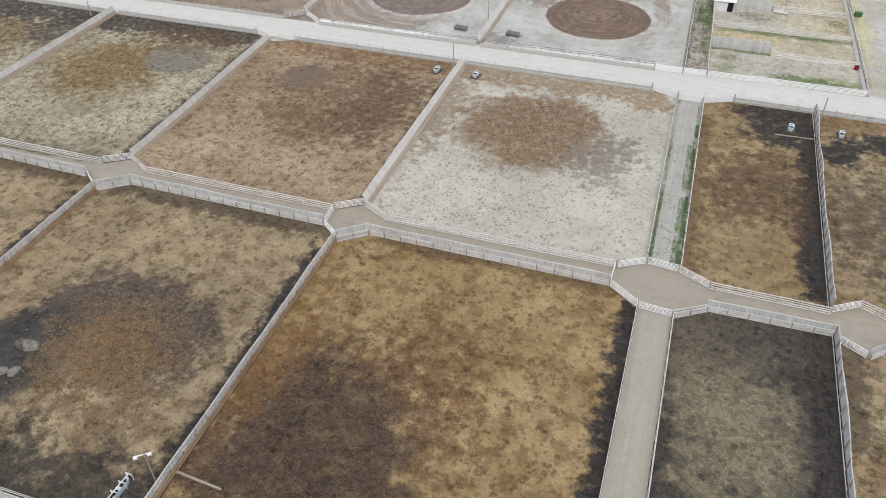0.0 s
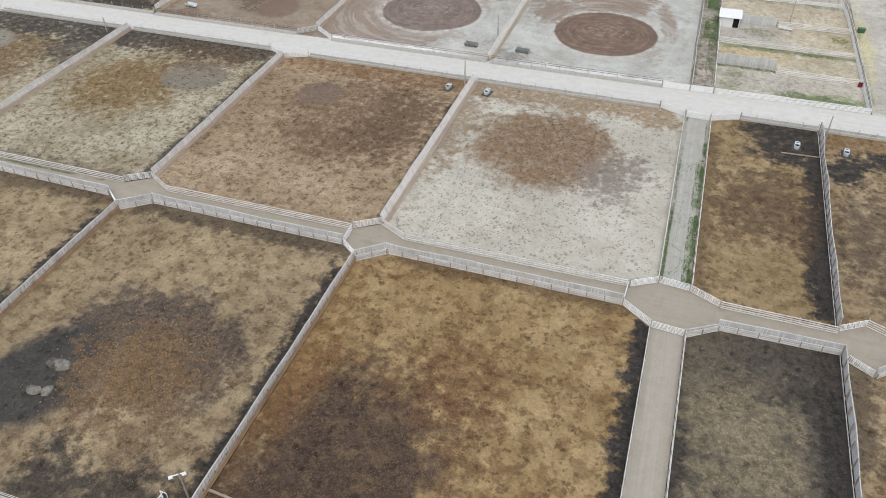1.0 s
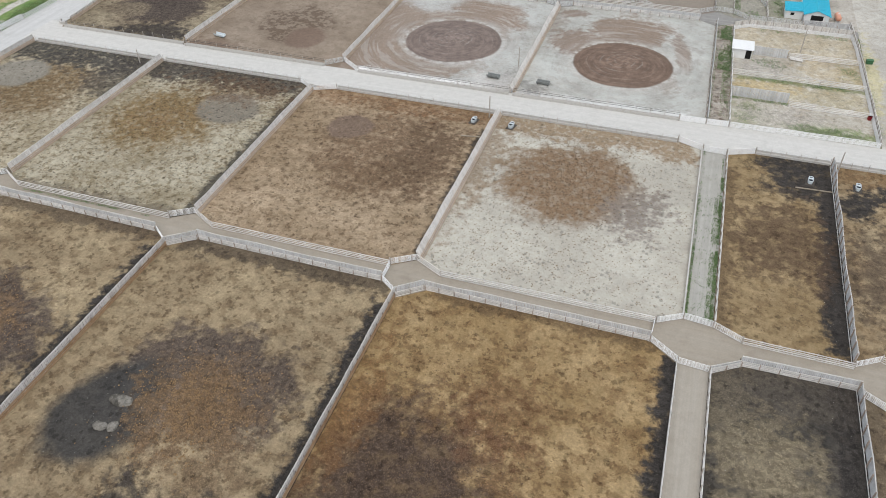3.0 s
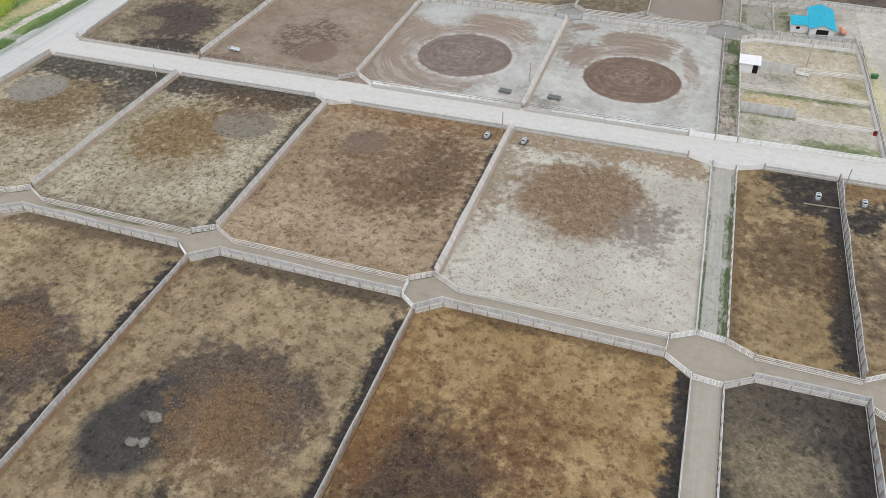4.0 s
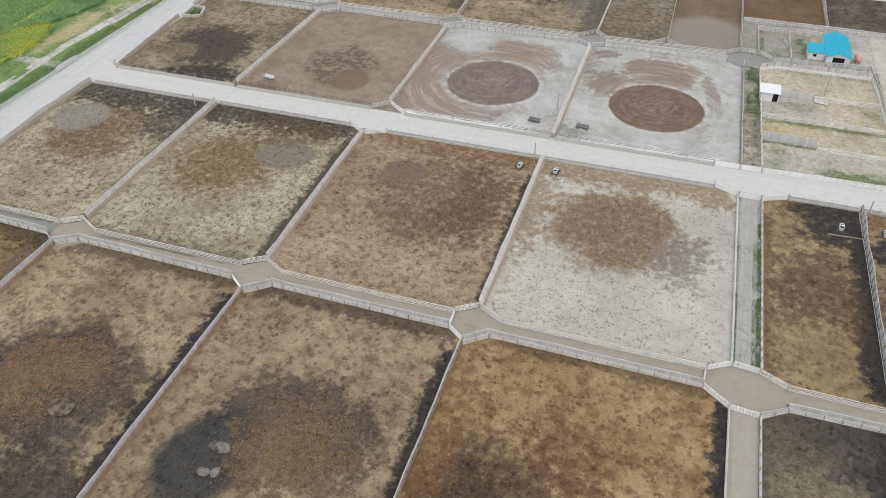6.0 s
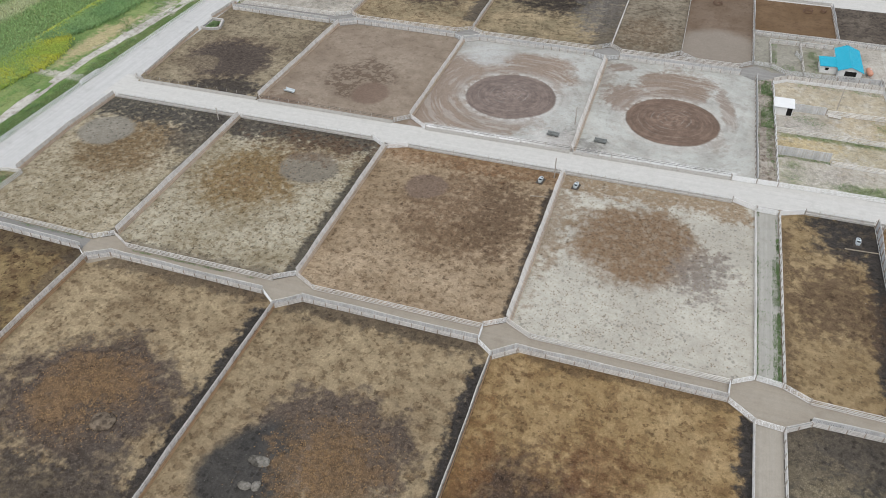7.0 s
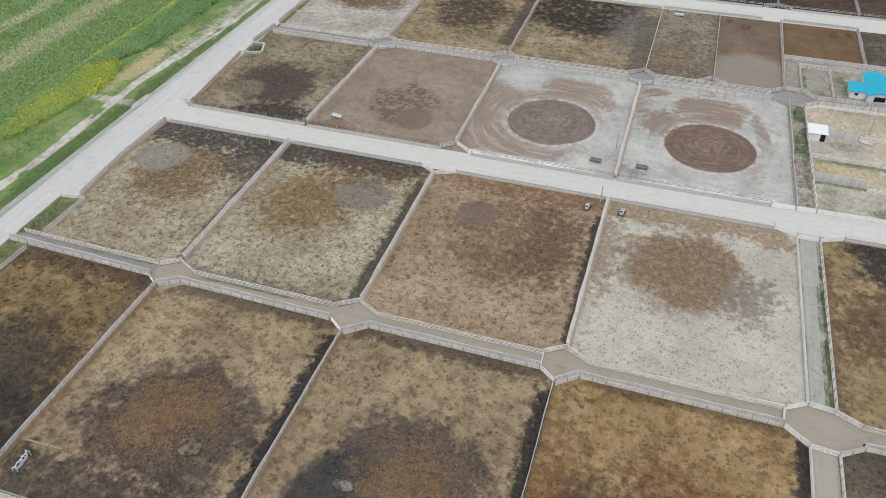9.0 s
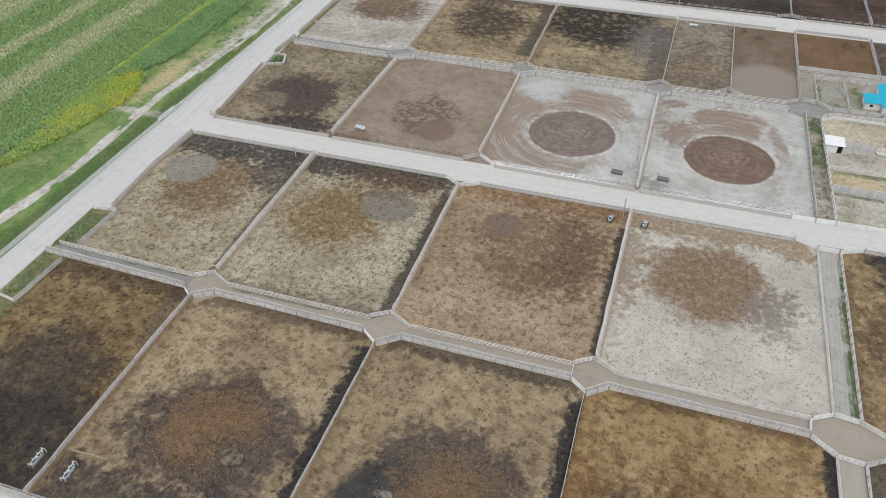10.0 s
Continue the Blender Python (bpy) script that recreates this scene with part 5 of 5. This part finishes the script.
def double_trough(x, y, turn):
    """A long pale trough with pipe guards over it."""
    ob = water_trough(x, y, turn, "long pale water trough with white pipe guards", 1.5, 0.3)
    for sx in (-1.7, -0.6, 0.6, 1.7):
        g = Mesh().tube((sx, -0.42, 0), (sx, -0.42, 1.0), 0.045).tube((sx, 0.42, 0), (sx, 0.42, 1.0), 0.045).tube((sx, -0.42, 1.0), (sx, 0.42, 1.0), 0.045)
        part("pipe_guard", g, m_white, ob, "white pipe guard")
    part("pipe_guard", Mesh().tube((-1.7, 0, 1.02), (1.7, 0, 1.02), 0.05), m_white, ob, "white pipe guard")


water_trough(-45.4, 132.2, 80)
water_trough(-37.3, 132.4, 80)
water_trough(21.5, 129.8, 85)
water_trough(29.8, 130.0, 85)
double_trough(-46.4, 31.6, 86)
double_trough(-130.4, 34.0, 91)
double_trough(-123.3, 33.4, 94)


def hay_trough(x, y, turn, label, material):
    ob = thing("feed_trough", pose(x, y, 0.05, 0, 0, turn), label, "trough")
    part("trough", Mesh().prism([(-0.5, 0.25), (0.5, 0.25), (0.62, 0.8), (0.54, 0.8), (0.44, 0.35), (-0.44, 0.35), (-0.54, 0.8), (-0.62, 0.8)], -1.5, 1.5), material, ob)
    for sx in (-1.2, 1.2):
        for sy in (-0.4, 0.4):
            part("leg", Mesh().box(pose(sx, sy, 0.13), 0.1, 0.1, 0.3), m_dark, ob)


hay_trough(-119.6, 153.2, -10, "pale grey metal feed trough on bare earth", m_trough)
hay_trough(-46.7, 152.4, -6, "dull grey metal feed trough on scraped ground", m_feed)
hay_trough(-35.0, 152.7, -4, "dull grey metal feed trough on scraped ground", m_feed)
hay_trough(-33.5, 252.8, 5, "pale metal feed trough in a far pen", m_trough)


def ring_feeder(x, y, r=1.4):
    ob = thing("ring_feeder", pose(x, y, 0.03), "round rusty steel hay feeder on brown earth", "hay feeder", "hay feeders")
    n = 20
    for z in (0.15, 0.6, 1.1):
        me = Mesh()
        for i in range(n):
            a, b = 2 * math.pi * i / n, 2 * math.pi * (i + 1) / n
            me.tube((r * math.cos(a), r * math.sin(a), z), (r * math.cos(b), r * math.sin(b), z), 0.05, sides=6)
        part("hoop", me, m_rust, ob)
    for i in range(10):
        a = 2 * math.pi * i / 10
        part("upright", Mesh().tube((r * math.cos(a), r * math.sin(a), 0), (r * math.cos(a), r * math.sin(a), 1.1), 0.03, sides=6), m_rust, ob)


ring_feeder(-11.3, 249.4)
ring_feeder(16.7, 251.0)
ring_feeder(-16.7, 253.0, 0.9)
ring_feeder(21.4, 252.4, 0.9)


def pole(x, y, h, lean=(0, 0), label="bare weathered timber pole"):
    ob = thing("pole", pose(x, y, 0, lean[0], lean[1], 0), label, "pole", "poles")
    part("shaft", Mesh().tube((0, 0, -0.3), (0, 0, h), 0.15, 0.11, 10), m_greypost, ob)
    part("cap", Mesh().tube((0, 0, h), (0, 0, h + 0.08), 0.13, 0.05, 10), m_greypost, ob)
    return ob


pole(-42.7, 134.6, 5.2)
pole(26.6, 134.7, 4.6)
pole(21.3, 187.0, 6.0)
pole(-42.4, 159.4, 5.0)
pole(-130.5, 134.5, 3.4, label="short timber pole by the bunk")
lamp = thing("yard_lamp", pose(-43.6, 33.9, 0), "timber pole with two white floodlights by the fence", "lamp post")
part("pole", Mesh().tube((0, 0, -0.3), (0, 0, 4.9), 0.12, 0.1, 10), m_post, lamp)
part("crossarm", Mesh().beam((-0.75, -0.55, 4.85), (0.35, 0.3, 4.85), 0.1, 0.1), m_white, lamp)
for sx, sy in ((-0.75, -0.55), (0.35, 0.3)):
    head = part("lamp_head", Mesh().box(pose(sx, sy, 4.7, 20, 0, 40), 0.5, 0.38, 0.2, 0.75), m_white, lamp, "white floodlight head")
    part("lens", Mesh().box(pose(sx, sy, 4.59, 20, 0, 40), 0.42, 0.3, 0.03), m_trough, head)


def mud_mound(x, y, rx, ry, h, label, material=None):
    bm = bmesh.new()
    bmesh.ops.create_icosphere(bm, subdivisions=4, radius=1.0)
    for v in bm.verts:
        k = 1 + 0.16 * noise.noise(v.co * 1.4 + Vector((x, y, 0))) + 0.09 * noise.noise(v.co * 5) + 0.05 * noise.noise(v.co * 12)
        v.co = Vector((v.co.x * rx * k, v.co.y * ry * k, max(v.co.z, -0.15) * h * k))
    me = bpy.data.meshes.new("mud_mound")
    bm.to_mesh(me)
    bm.free()
    me.materials.append(material or m_mud)
    me.polygons.foreach_set("use_smooth", [True] * len(me.polygons))
    ob = tagged(new("mud_mound", me), label, "mud mound", "mud mounds")
    ob.matrix_basis = pose(x, y, 0.35)


mud_mound(-98.2, 44.4, 2.1, 1.8, 0.7, "low rounded heap of dried grey-brown mud", m_mud_brown)
mud_mound(-70.5, 45.5, 1.9, 1.0, 0.45, "low pale heap of dried mud")
mud_mound(-70.6, 41.0, 1.1, 0.7, 0.35, "small pale heap of dried mud")
mud_mound(-68.9, 41.4, 0.7, 0.9, 0.3, "small pale heap of dried mud")

# stained concrete aprons leading from fences to troughs
for n, (pts, lab) in enumerate((([(-127.0, 37.2), (-118.8, 37.5), (-118.8, 37.75), (-127.0, 37.5)], "strip of old concrete kerb in the dirt"), ([(-42.2, 35.4), (-36.4, 35.0), (-36.4, 35.25), (-42.2, 35.7)], "strip of old concrete kerb in the dirt"),
                                ([(-46.4, 125.6), (-42.4, 126.2), (-42.4, 126.45), (-46.4, 125.85)], "strip of old concrete kerb in the dirt"),
                                ([(18.8, 126.9), (25.3, 127.2), (25.3, 127.4), (18.8, 127.1)], "strip of old concrete kerb in the dirt"))):
    flat(f"kerb_{n + 1}", pts, m_kerb, 0.22, lab, "kerb")

# low concrete corral beside the west road
corral = thing("block_pen", pose(-162.5, 185.4, 0), "small pen of pale concrete blocks with weeds inside", "block wall")
for a, b in (((-2.3, -3.3), (-2.6, 3.6)), ((-2.6, 3.6), (1.3, 3.7)), ((1.5, 3.5), (3.3, -1.8)), ((3.2, -2.1), (1.0, -3.4)), ((1.0, -3.4), (-2.0, -3.4))):
    va, vb = Vector((*a, 0.35)), Vector((*b, 0.35))
    k = max(1, round((vb - va).length / 1.6))
    for i in range(k):
        part("block", Mesh().beam(va.lerp(vb, (i + 0.03) / k), va.lerp(vb, (i + 0.97) / k), 0.6, 0.8), m_concrete, corral)
corner = thing("end_wall", pose(-164.6, 148.4, 0), "curved pale concrete wall at the road corner", "wall")
for i in range(5):
    t = radians(200 + i * 22)
    part("block", Mesh().box(pose(1.2 + 2.0 * math.cos(t), 1.0 + 2.0 * math.sin(t), 0.4, 0, 0, math.degrees(t) + 90), 0.85, 0.4, 0.9), m_concrete, corner)
logs = thing("log_pile", pose(-160.6, 216.8, 0), "grey stacked poles in a far pen", "poles")
for i in range(5):
    part("log", Mesh().tube((-3.5, 0.25 * i, 0.15), (3.5, 0.25 * i + 0.2, 0.15), 0.14, 0.11), m_greypost, logs)

# ---------------------------------------------------------------- barn, shed, tank
barn = thing("barn", pose(0, 0, 0), "white barn with a bright turquoise metal roof", "barn")
X0, X1, Y0, Y1, XM = 22.4, 28.3, 205.4, 219.3, 25.2
gable = [(X0, 0.0), (X1, 0.0), (X1, 2.5), (XM, 3.6), (X0, 2.5)]
for name, ya, yb in (("front_wall", Y0, Y0 + 0.15), ("rear_wall", Y1 - 0.15, Y1)):
    me = Mesh()
    me.v = [(x, ya, z) for x, z in gable] + [(x, yb, z) for x, z in gable]
    me.f = [(0, 1, 2, 3, 4), (9, 8, 7, 6, 5)] + [(i, 5 + i, 5 + (i + 1) % 5, (i + 1) % 5) for i in range(5)]
    part(name, me, m_wall, barn)
for x in (X0 + 0.075, X1 - 0.075):
    part("side_wall", Mesh().box(pose(x, (Y0 + Y1) / 2, 1.25), 0.15, Y1 - Y0 - 0.3, 2.5), m_wall, barn)


def ribbed_roof(name, a, b, c, d, parent, material, ribs, thick=0.06):
    """A sheet-metal slope: a to b along the eave, d to c along the ridge, with standing ribs."""
    a, b, c, d = (Vector(p) for p in (a, b, c, d))
    up = (b - a).cross(d - a).normalized()
    if up.z < 0:
        up = -up
    me = Mesh()
    me.v = [tuple(p) for p in (a, b, c, d)] + [tuple(p + up * thick) for p in (a, b, c, d)]
    me.f = [(0, 1, 2, 3), (4, 5, 6, 7), (0, 1, 5, 4), (1, 2, 6, 5), (2, 3, 7, 6), (3, 0, 4, 7)]
    roof = part(name, me, material, parent)
    rib = Mesh()
    for i in range(ribs + 1):
        p, q = a.lerp(b, i / ribs) + up * (thick + 0.015), d.lerp(c, i / ribs) + up * (thick + 0.015)
        rib.beam(p, q, 0.05, 0.05)
    part("ribs", rib, material, roof)
    return roof


for sx, xe in ((-1, X0 - 0.4), (1, X1 + 0.4)):
    ribbed_roof("roof_slope", (xe, Y0 - 0.4, 2.42), (xe, Y1 + 0.4, 2.42), (XM, Y1 + 0.4, 3.72), (XM, Y0 - 0.4, 3.72), barn, m_turq, 26)
part("ridge_cap", Mesh().tube((XM, Y0 - 0.42, 3.76), (XM, Y1 + 0.42, 3.76), 0.12, sides=8), m_turq, barn, "turquoise ridge cap")
# no opening is cut: a black panel paints the barn's unlit inside
part("doorway", Mesh().box(pose(25.4, Y0 - 0.03, 1.25), 3.0, 0.06, 2.3), m_black, barn, "black panel for the shade in the open doorway")
for x in (23.85, 26.95):
    part("door_trim", Mesh().box(pose(x, Y0 - 0.06, 1.25), 0.12, 0.1, 2.4), m_wall, barn)
lean = part("lean_to", Mesh().box(pose(20.1, 210.6, 1.05), 4.3, 5.6, 2.1), m_wall, barn, "low white lean-to")
ribbed_roof("lean_roof", (17.6, 207.4, 2.1), (17.6, 213.8, 2.1), (22.3, 213.8, 2.35), (22.3, 207.4, 2.35), lean, m_turq, 12)
# black panel on the lean-to wall paints the dark behind the window
part("window", Mesh().box(pose(19.6, 207.78, 1.3), 0.9, 0.06, 0.7), m_black, lean, "small window, black panel for its dark inside")
shed = thing("shed", pose(0, 0, 0), "small white shed with a white metal roof", "shed")
for name, x, y, sx, sy in (("side_wall", 5.5, 181.8, 0.12, 4.2), ("side_wall", 9.8, 181.8, 0.12, 4.2), ("rear_wall", 7.65, 183.85, 4.2, 0.12)):
    part(name, Mesh().box(pose(x, y, 1.15), sx, sy, 2.3), m_wall, shed)
part("front_wall", Mesh().box(pose(7.0, 179.85, 1.15), 2.9, 0.12, 2.3), m_wall, shed)
# black panel paints the shade inside the shed's door gap
part("doorway", Mesh().box(pose(9.1, 179.95, 1.05), 1.3, 0.08, 2.1), m_black, shed, "black panel for the shade in the shed doorway")
ribbed_roof("roof", (5.1, 179.4, 2.35), (5.1, 184.3, 2.55), (10.2, 184.3, 2.55), (10.2, 179.4, 2.35), shed, m_roofw, 10)
tank = thing("fuel_tank", pose(30.9, 209.6, 0, 0, 0, 5), "salmon-coloured round tank on legs by the barn", "tank")
bm = bmesh.new()
bmesh.ops.create_uvsphere(bm, u_segments=20, v_segments=12, radius=0.75)
for v in bm.verts:
    v.co = Vector((v.co.x, v.co.y * 1.0 + math.copysign(1.1, v.co.y) * (abs(v.co.y) > 0.02), v.co.z + 1.15))
me = bpy.data.meshes.new("shell")
bm.to_mesh(me)
bm.free()
me.materials.append(m_tank)
part("shell", me, None, tank)
for y in (-1.0, 1.0):
    part("leg", Mesh().box(pose(0, y, 0.3), 1.0, 0.15, 0.8), m_steel, tank)
part("hatch", Mesh().tube((0, 0, 1.85), (0, 0, 2.05), 0.2, sides=12), m_steel, tank)
bin_ = thing("feed_bin", pose(36.6, 185.7, 0.05, 0, 0, 8), "green metal feed bin beside the track", "bin")
part("body", Mesh().box(pose(0, 0, 0.45), 1.35, 0.9, 0.9, 1.06), m_green, bin_)
part("lid", Mesh().box(pose(0, -0.05, 0.95), 1.55, 1.1, 0.08), m_green, bin_)
drum = thing("drum", pose(34.2, 157.8, 0), "red metal drum by a paddock fence", "drum")
part("body", Mesh().tube((0, 0, 0), (0, 0, 0.9), 0.4, sides=16), m_red, drum)
for z in (0.3, 0.6, 0.88):
    part("hoop", Mesh().tube((0, 0, z - 0.02), (0, 0, z + 0.02), 0.42, sides=16), m_red, drum)
rack = thing("hay_rack", pose(20.2, 182.0, 0.03, 0, 0, -8), "low grey plank hay rack by a fence", "hay rack")
for i in range(4):
    part("slat", Mesh().box(pose(0, -0.6 + 0.4 * i, 0.55), 3.0, 0.14, 0.1), m_plank, rack)
for sx in (-1.3, 1.3):
    part("leg", Mesh().box(pose(sx, 0, 0.27), 0.14, 1.4, 0.5), m_greypost, rack)


# ---------------------------------------------------------------- grass, crop, clods
def blades(name, boxes, height, width, material, label, category, rows=0.0, leaves=3, clump=0.0, east=()):
    """Leaves scattered over areas (x0, x1, y0, y1, count), or set in rows along y."""
    rng = np.random.default_rng(len(name) + int(height * 100))
    pts = []
    for x0, x1, y0, y1, count in boxes:
        p = np.column_stack([rng.uniform(x0, x1, count), rng.uniform(y0, y1, count)])
        if clump:
            luck = rng.normal(0.0, 0.25, count)
            if max(x1 - x0, y1 - y0) < 6 * min(x1 - x0, y1 - y0):
                luck += 1.6 * np.maximum(0.0, np.hypot((p[:, 0] - (x0 + x1) / 2) / (x1 - x0), (p[:, 1] - (y0 + y1) / 2) / (y1 - y0)) * 2 - 0.55)
            keep = [noise.noise((px * clump, py * clump, 2.5)) + 0.6 * noise.noise((px * clump * 4, py * clump * 4, 6)) > k for (px, py), k in zip(p, luck)]
            p = p[np.array(keep)]
        if east:
            p = p[p[:, 0] < np.interp(p[:, 1], [e[0] for e in east], [e[1] for e in east]) + rng.normal(0.0, 0.7, len(p))]
        if rows:
            p[:, 0] = np.round(p[:, 0] / rows) * rows + rng.normal(0, 0.07, len(p))
        pts.append(p)
    p = np.repeat(np.concatenate(pts), leaves, axis=0)
    n = len(p)
    t, h = rng.uniform(0, 2 * np.pi, n), height * rng.uniform(0.55, 1.25, n)
    out = h * rng.uniform(0.3, 0.8, n)
    w = width * rng.uniform(0.6, 1.3, n)
    dx, dy = np.cos(t), np.sin(t)
    z0 = np.zeros(n)
    base_l = np.column_stack([p[:, 0] - dy * w, p[:, 1] + dx * w, z0])
    base_r = np.column_stack([p[:, 0] + dy * w, p[:, 1] - dx * w, z0])
    mid_l = np.column_stack([p[:, 0] + dx * out * 0.5 - dy * w, p[:, 1] + dy * out * 0.5 + dx * w, h * 0.8])
    mid_r = np.column_stack([p[:, 0] + dx * out * 0.5 + dy * w, p[:, 1] + dy * out * 0.5 - dx * w, h * 0.8])
    tip = np.column_stack([p[:, 0] + dx * out * 1.3, p[:, 1] + dy * out * 1.3, h * rng.uniform(0.7, 1.0, n)])
    vs = np.stack([base_l, base_r, mid_r, mid_l, tip], 1).reshape(-1, 3)
    i = np.arange(n) * 5
    quads = np.column_stack([i, i + 1, i + 2, i + 3])
    tris = np.column_stack([i + 3, i + 2, i + 4])
    me = bpy.data.meshes.new(name)
    me.vertices.add(n * 5)
    me.vertices.foreach_set("co", vs.astype(np.float32).ravel())
    me.loops.add(n * 7)
    me.loops.foreach_set("vertex_index", np.concatenate([quads.ravel(), tris.ravel()]).astype(np.int32))
    me.polygons.add(n * 2)
    me.polygons.foreach_set("loop_start", np.concatenate([np.arange(n) * 4, n * 4 + np.arange(n) * 3]).astype(np.int32))
    me.update(calc_edges=True)
    me.materials.append(material)
    return tagged(new(name, me), label, category, "", "stuff")


blades("crop", [(-330, -206, 60, 280, 135000), (-420, -330, 60, 330, 20000)], 0.8, 0.07, m_crop, "dense green crop standing in rows", "crop", 0.8, 3, east=[(60, -209), (150, -209.5), (158, -211.5), (172, -209), (330, -209)])
blades("green_crop", [(-212, -194, 60, 128, 9000), (-212, -205, 126, 160, 1800), (-205, -196, 126, 150, 1100)], 0.75, 0.07, m_crop, "green crop at the field edge", "crop", 0.8, 3, east=[(60, -211), (106, -203.5), (122, -199), (131, -196.5), (150, -195.5)])
blades("yellow_crop", [(-209.5, -190, 128, 168, 3400), (-207, -190, 136, 166, 3000), (-206, -190, 100, 136, 3400), (-210, -207, 166, 225, 3200)], 0.7, 0.045, m_yellow, "yellow-green strip of ripening crop at the field edge", "crop", 0.8, 6,
       east=[(96, -207), (106, -203), (122, -198.5), (131, -196), (139, -195.5), (144, -193.5), (151, -194), (158, -196), (164, -200), (172, -207), (330, -207)])
blades("crop_edge", [(-208.5, -193, 158, 330, 27000)], 0.95, 0.055, m_edge, "green crop strip by the verge", "crop", 0.8, 4, east=[(158, -207), (166, -200), (174, -197), (185, -195.5), (215, -195), (330, -195)])
blades("grass", [(-201, -189, 20, 146, 14000), (-200, -195, 148, 166, 2000), (-196, -187, 176, 330, 10000), (-189, -185.5, 146, 330, 4500), (-183, -177, 20, 330, 24000)], 0.3, 0.04, m_grass, "rough green grass beside the ditch", "grass", clump=0.12)
blades("verge_grass", [(-168, -162.8, 66, 79, 1500), (-168, -162.4, 86, 98, 1500)], 0.4, 0.06, m_weed, "green weeds between road and pen", "grass", clump=0.4)
blades("lane_weeds", [(5.5, 6.05, 86, 133, 5200), (4.7, 6.0, 86, 124, 2600), (1.7, 2.2, 86, 106, 1700), (1.7, 2.2, 100, 136, 900), (2.2, 4.8, 86, 130, 500)], 0.2, 0.025, m_lane_weed, "green weeds along lane fences", "weeds", clump=0.22)
blades("rail_weeds", [(-120, -92, 82.55, 83.05, 1500), (-160, -132, 83.0, 83.6, 900)], 0.16, 0.022, m_lane_weed, "thin green weeds along an alley fence", "weeds", clump=0.5)
blades("pen_weeds", [(-164.2, -161, 183, 188, 900)], 0.4, 0.04, m_lane_weed, "green weeds inside a block pen", "weeds")
blades("alley_weeds", [(2.4, 5.6, 172, 198, 9000), (3.8, 5.6, 150, 176, 1600), (1.6, 2.2, 148, 198, 800)], 0.2, 0.022, m_lane_weed, "dense green weeds in a narrow lane", "weeds", clump=0.3)
blades("paddock_weeds", [(5.9, 14, 147, 159, 2200), (17, 34.5, 146.8, 152, 4200), (6, 18, 158.9, 160, 750), (8, 34, 169.2, 170.6, 1750), (9, 19, 175, 182, 1250), (29, 34.6, 172, 184, 1750), (12, 34, 197, 199.2, 1250), (14.5, 18.5, 206, 223, 2250), (5, 6.8, 205, 223, 1250), (7, 13, 205, 211, 1250), (44.5, 47.5, 160, 227, 5200), (35.4, 36.6, 150, 204, 700)],
       0.13, 0.022, m_weed, "green weeds in sandy paddocks", "weeds", leaves=6, clump=0.35)


def clods(name, boxes, size, label, material=None, heaped=False):
    """Dung and dry clods lying on a pen floor, evenly or heaped towards the middle of each area."""
    rng = np.random.default_rng(len(boxes) * 7 + boxes[0][4])
    vs, fs = [], []
    for x0, x1, y0, y1, count in boxes:
        px, py = rng.uniform(x0, x1, count), rng.uniform(y0, y1, count)
        if heaped:
            px, py = rng.normal((x0 + x1) / 2, (x1 - x0) * 0.27, count), rng.normal((y0 + y1) / 2, (y1 - y0) * 0.27, count)
        for x, y, r, q, t in zip(px, py, size * rng.uniform(0.45, 1.3, count), rng.uniform(0.5, 1.0, count), rng.uniform(0, 6.3, count)):
            n = len(vs)
            low = next((swell(x, y, *pen[1:5], 0.07, pen[12]) for pen in PENS if pen[1] < x < pen[2] and pen[3] < y < pen[4]), 0.0)
            for k in range(6):
                a = k * math.pi / 3
                ux, uy = r * math.cos(a) * (0.8 + 0.4 * q), r * q * math.sin(a)
                vs.append((x + ux * math.cos(t) - uy * math.sin(t), y + ux * math.sin(t) + uy * math.cos(t), low - 0.05))
            vs.append((x, y, low + 0.04 + (0.2 if not heaped else 0.75) * r))
            fs += [(n + k, n + (k + 1) % 6, n + 6) for k in range(6)]
    me = bpy.data.meshes.new(name)
    me.from_pydata(vs, [], fs)
    me.materials.append(material or m_clod)
    return tagged(new(name, me), label, "dung", "", "stuff")


clods("dung_pats", [(-40.5, 0.5, 84.5, 136, 3000), (-40, -12, 86, 134, 1400), (-39, -2, 128, 136, 500)], 0.185, "brown dung pats on pale earth", m_pat)
clods("dung_pats", [(-125, -86, 85, 126, 500), (-161, -128, 85, 126, 400)], 0.22, "brown dung pats on dappled earth")
clods("dung_pats", [(-83, -45, 85, 135, 900)], 0.22, "brown dung pats on brown earth")
clods("dung_pats", [(8, 20, 86, 120, 200), (27, 45, 86, 118, 200)], 0.17, "dung pats on dark earth")
clods("rubble", [(-77, -42, 146.9, 148.9, 420), (-78, -70, 147, 150, 80), (-54, -41, 147, 153, 120), (-40, -26, 147, 149.5, 120)], 0.28, "pale broken rubble along the bunk", m_concrete)
clods("straw_clods", [(-68, -52, 39, 57, 2600), (-114, -95, 40, 58, 2600), (-119, -101, 103, 122, 1500)], 0.15, "loose straw and dung clods on trodden earth", m_straw, True)
clods("mound_clods", [(-33, -10, 104, 129, 1800), (-70, -46, 102, 130, 1500), (-40, -14, 32, 62, 2600)], 0.13, "loose brown clods on a bedding mound", m_clod, True)
clods("stones", [(21, 25.4, 86, 130, 40), (8, 25, 30, 76, 90), (-80, -66, 33, 52, 60), (-40, -18, 30, 56, 110), (-150, -128, 30, 56, 70), (-84, -42, 28, 36, 50)], 0.055, "small pale stones on dark dung", m_concrete)
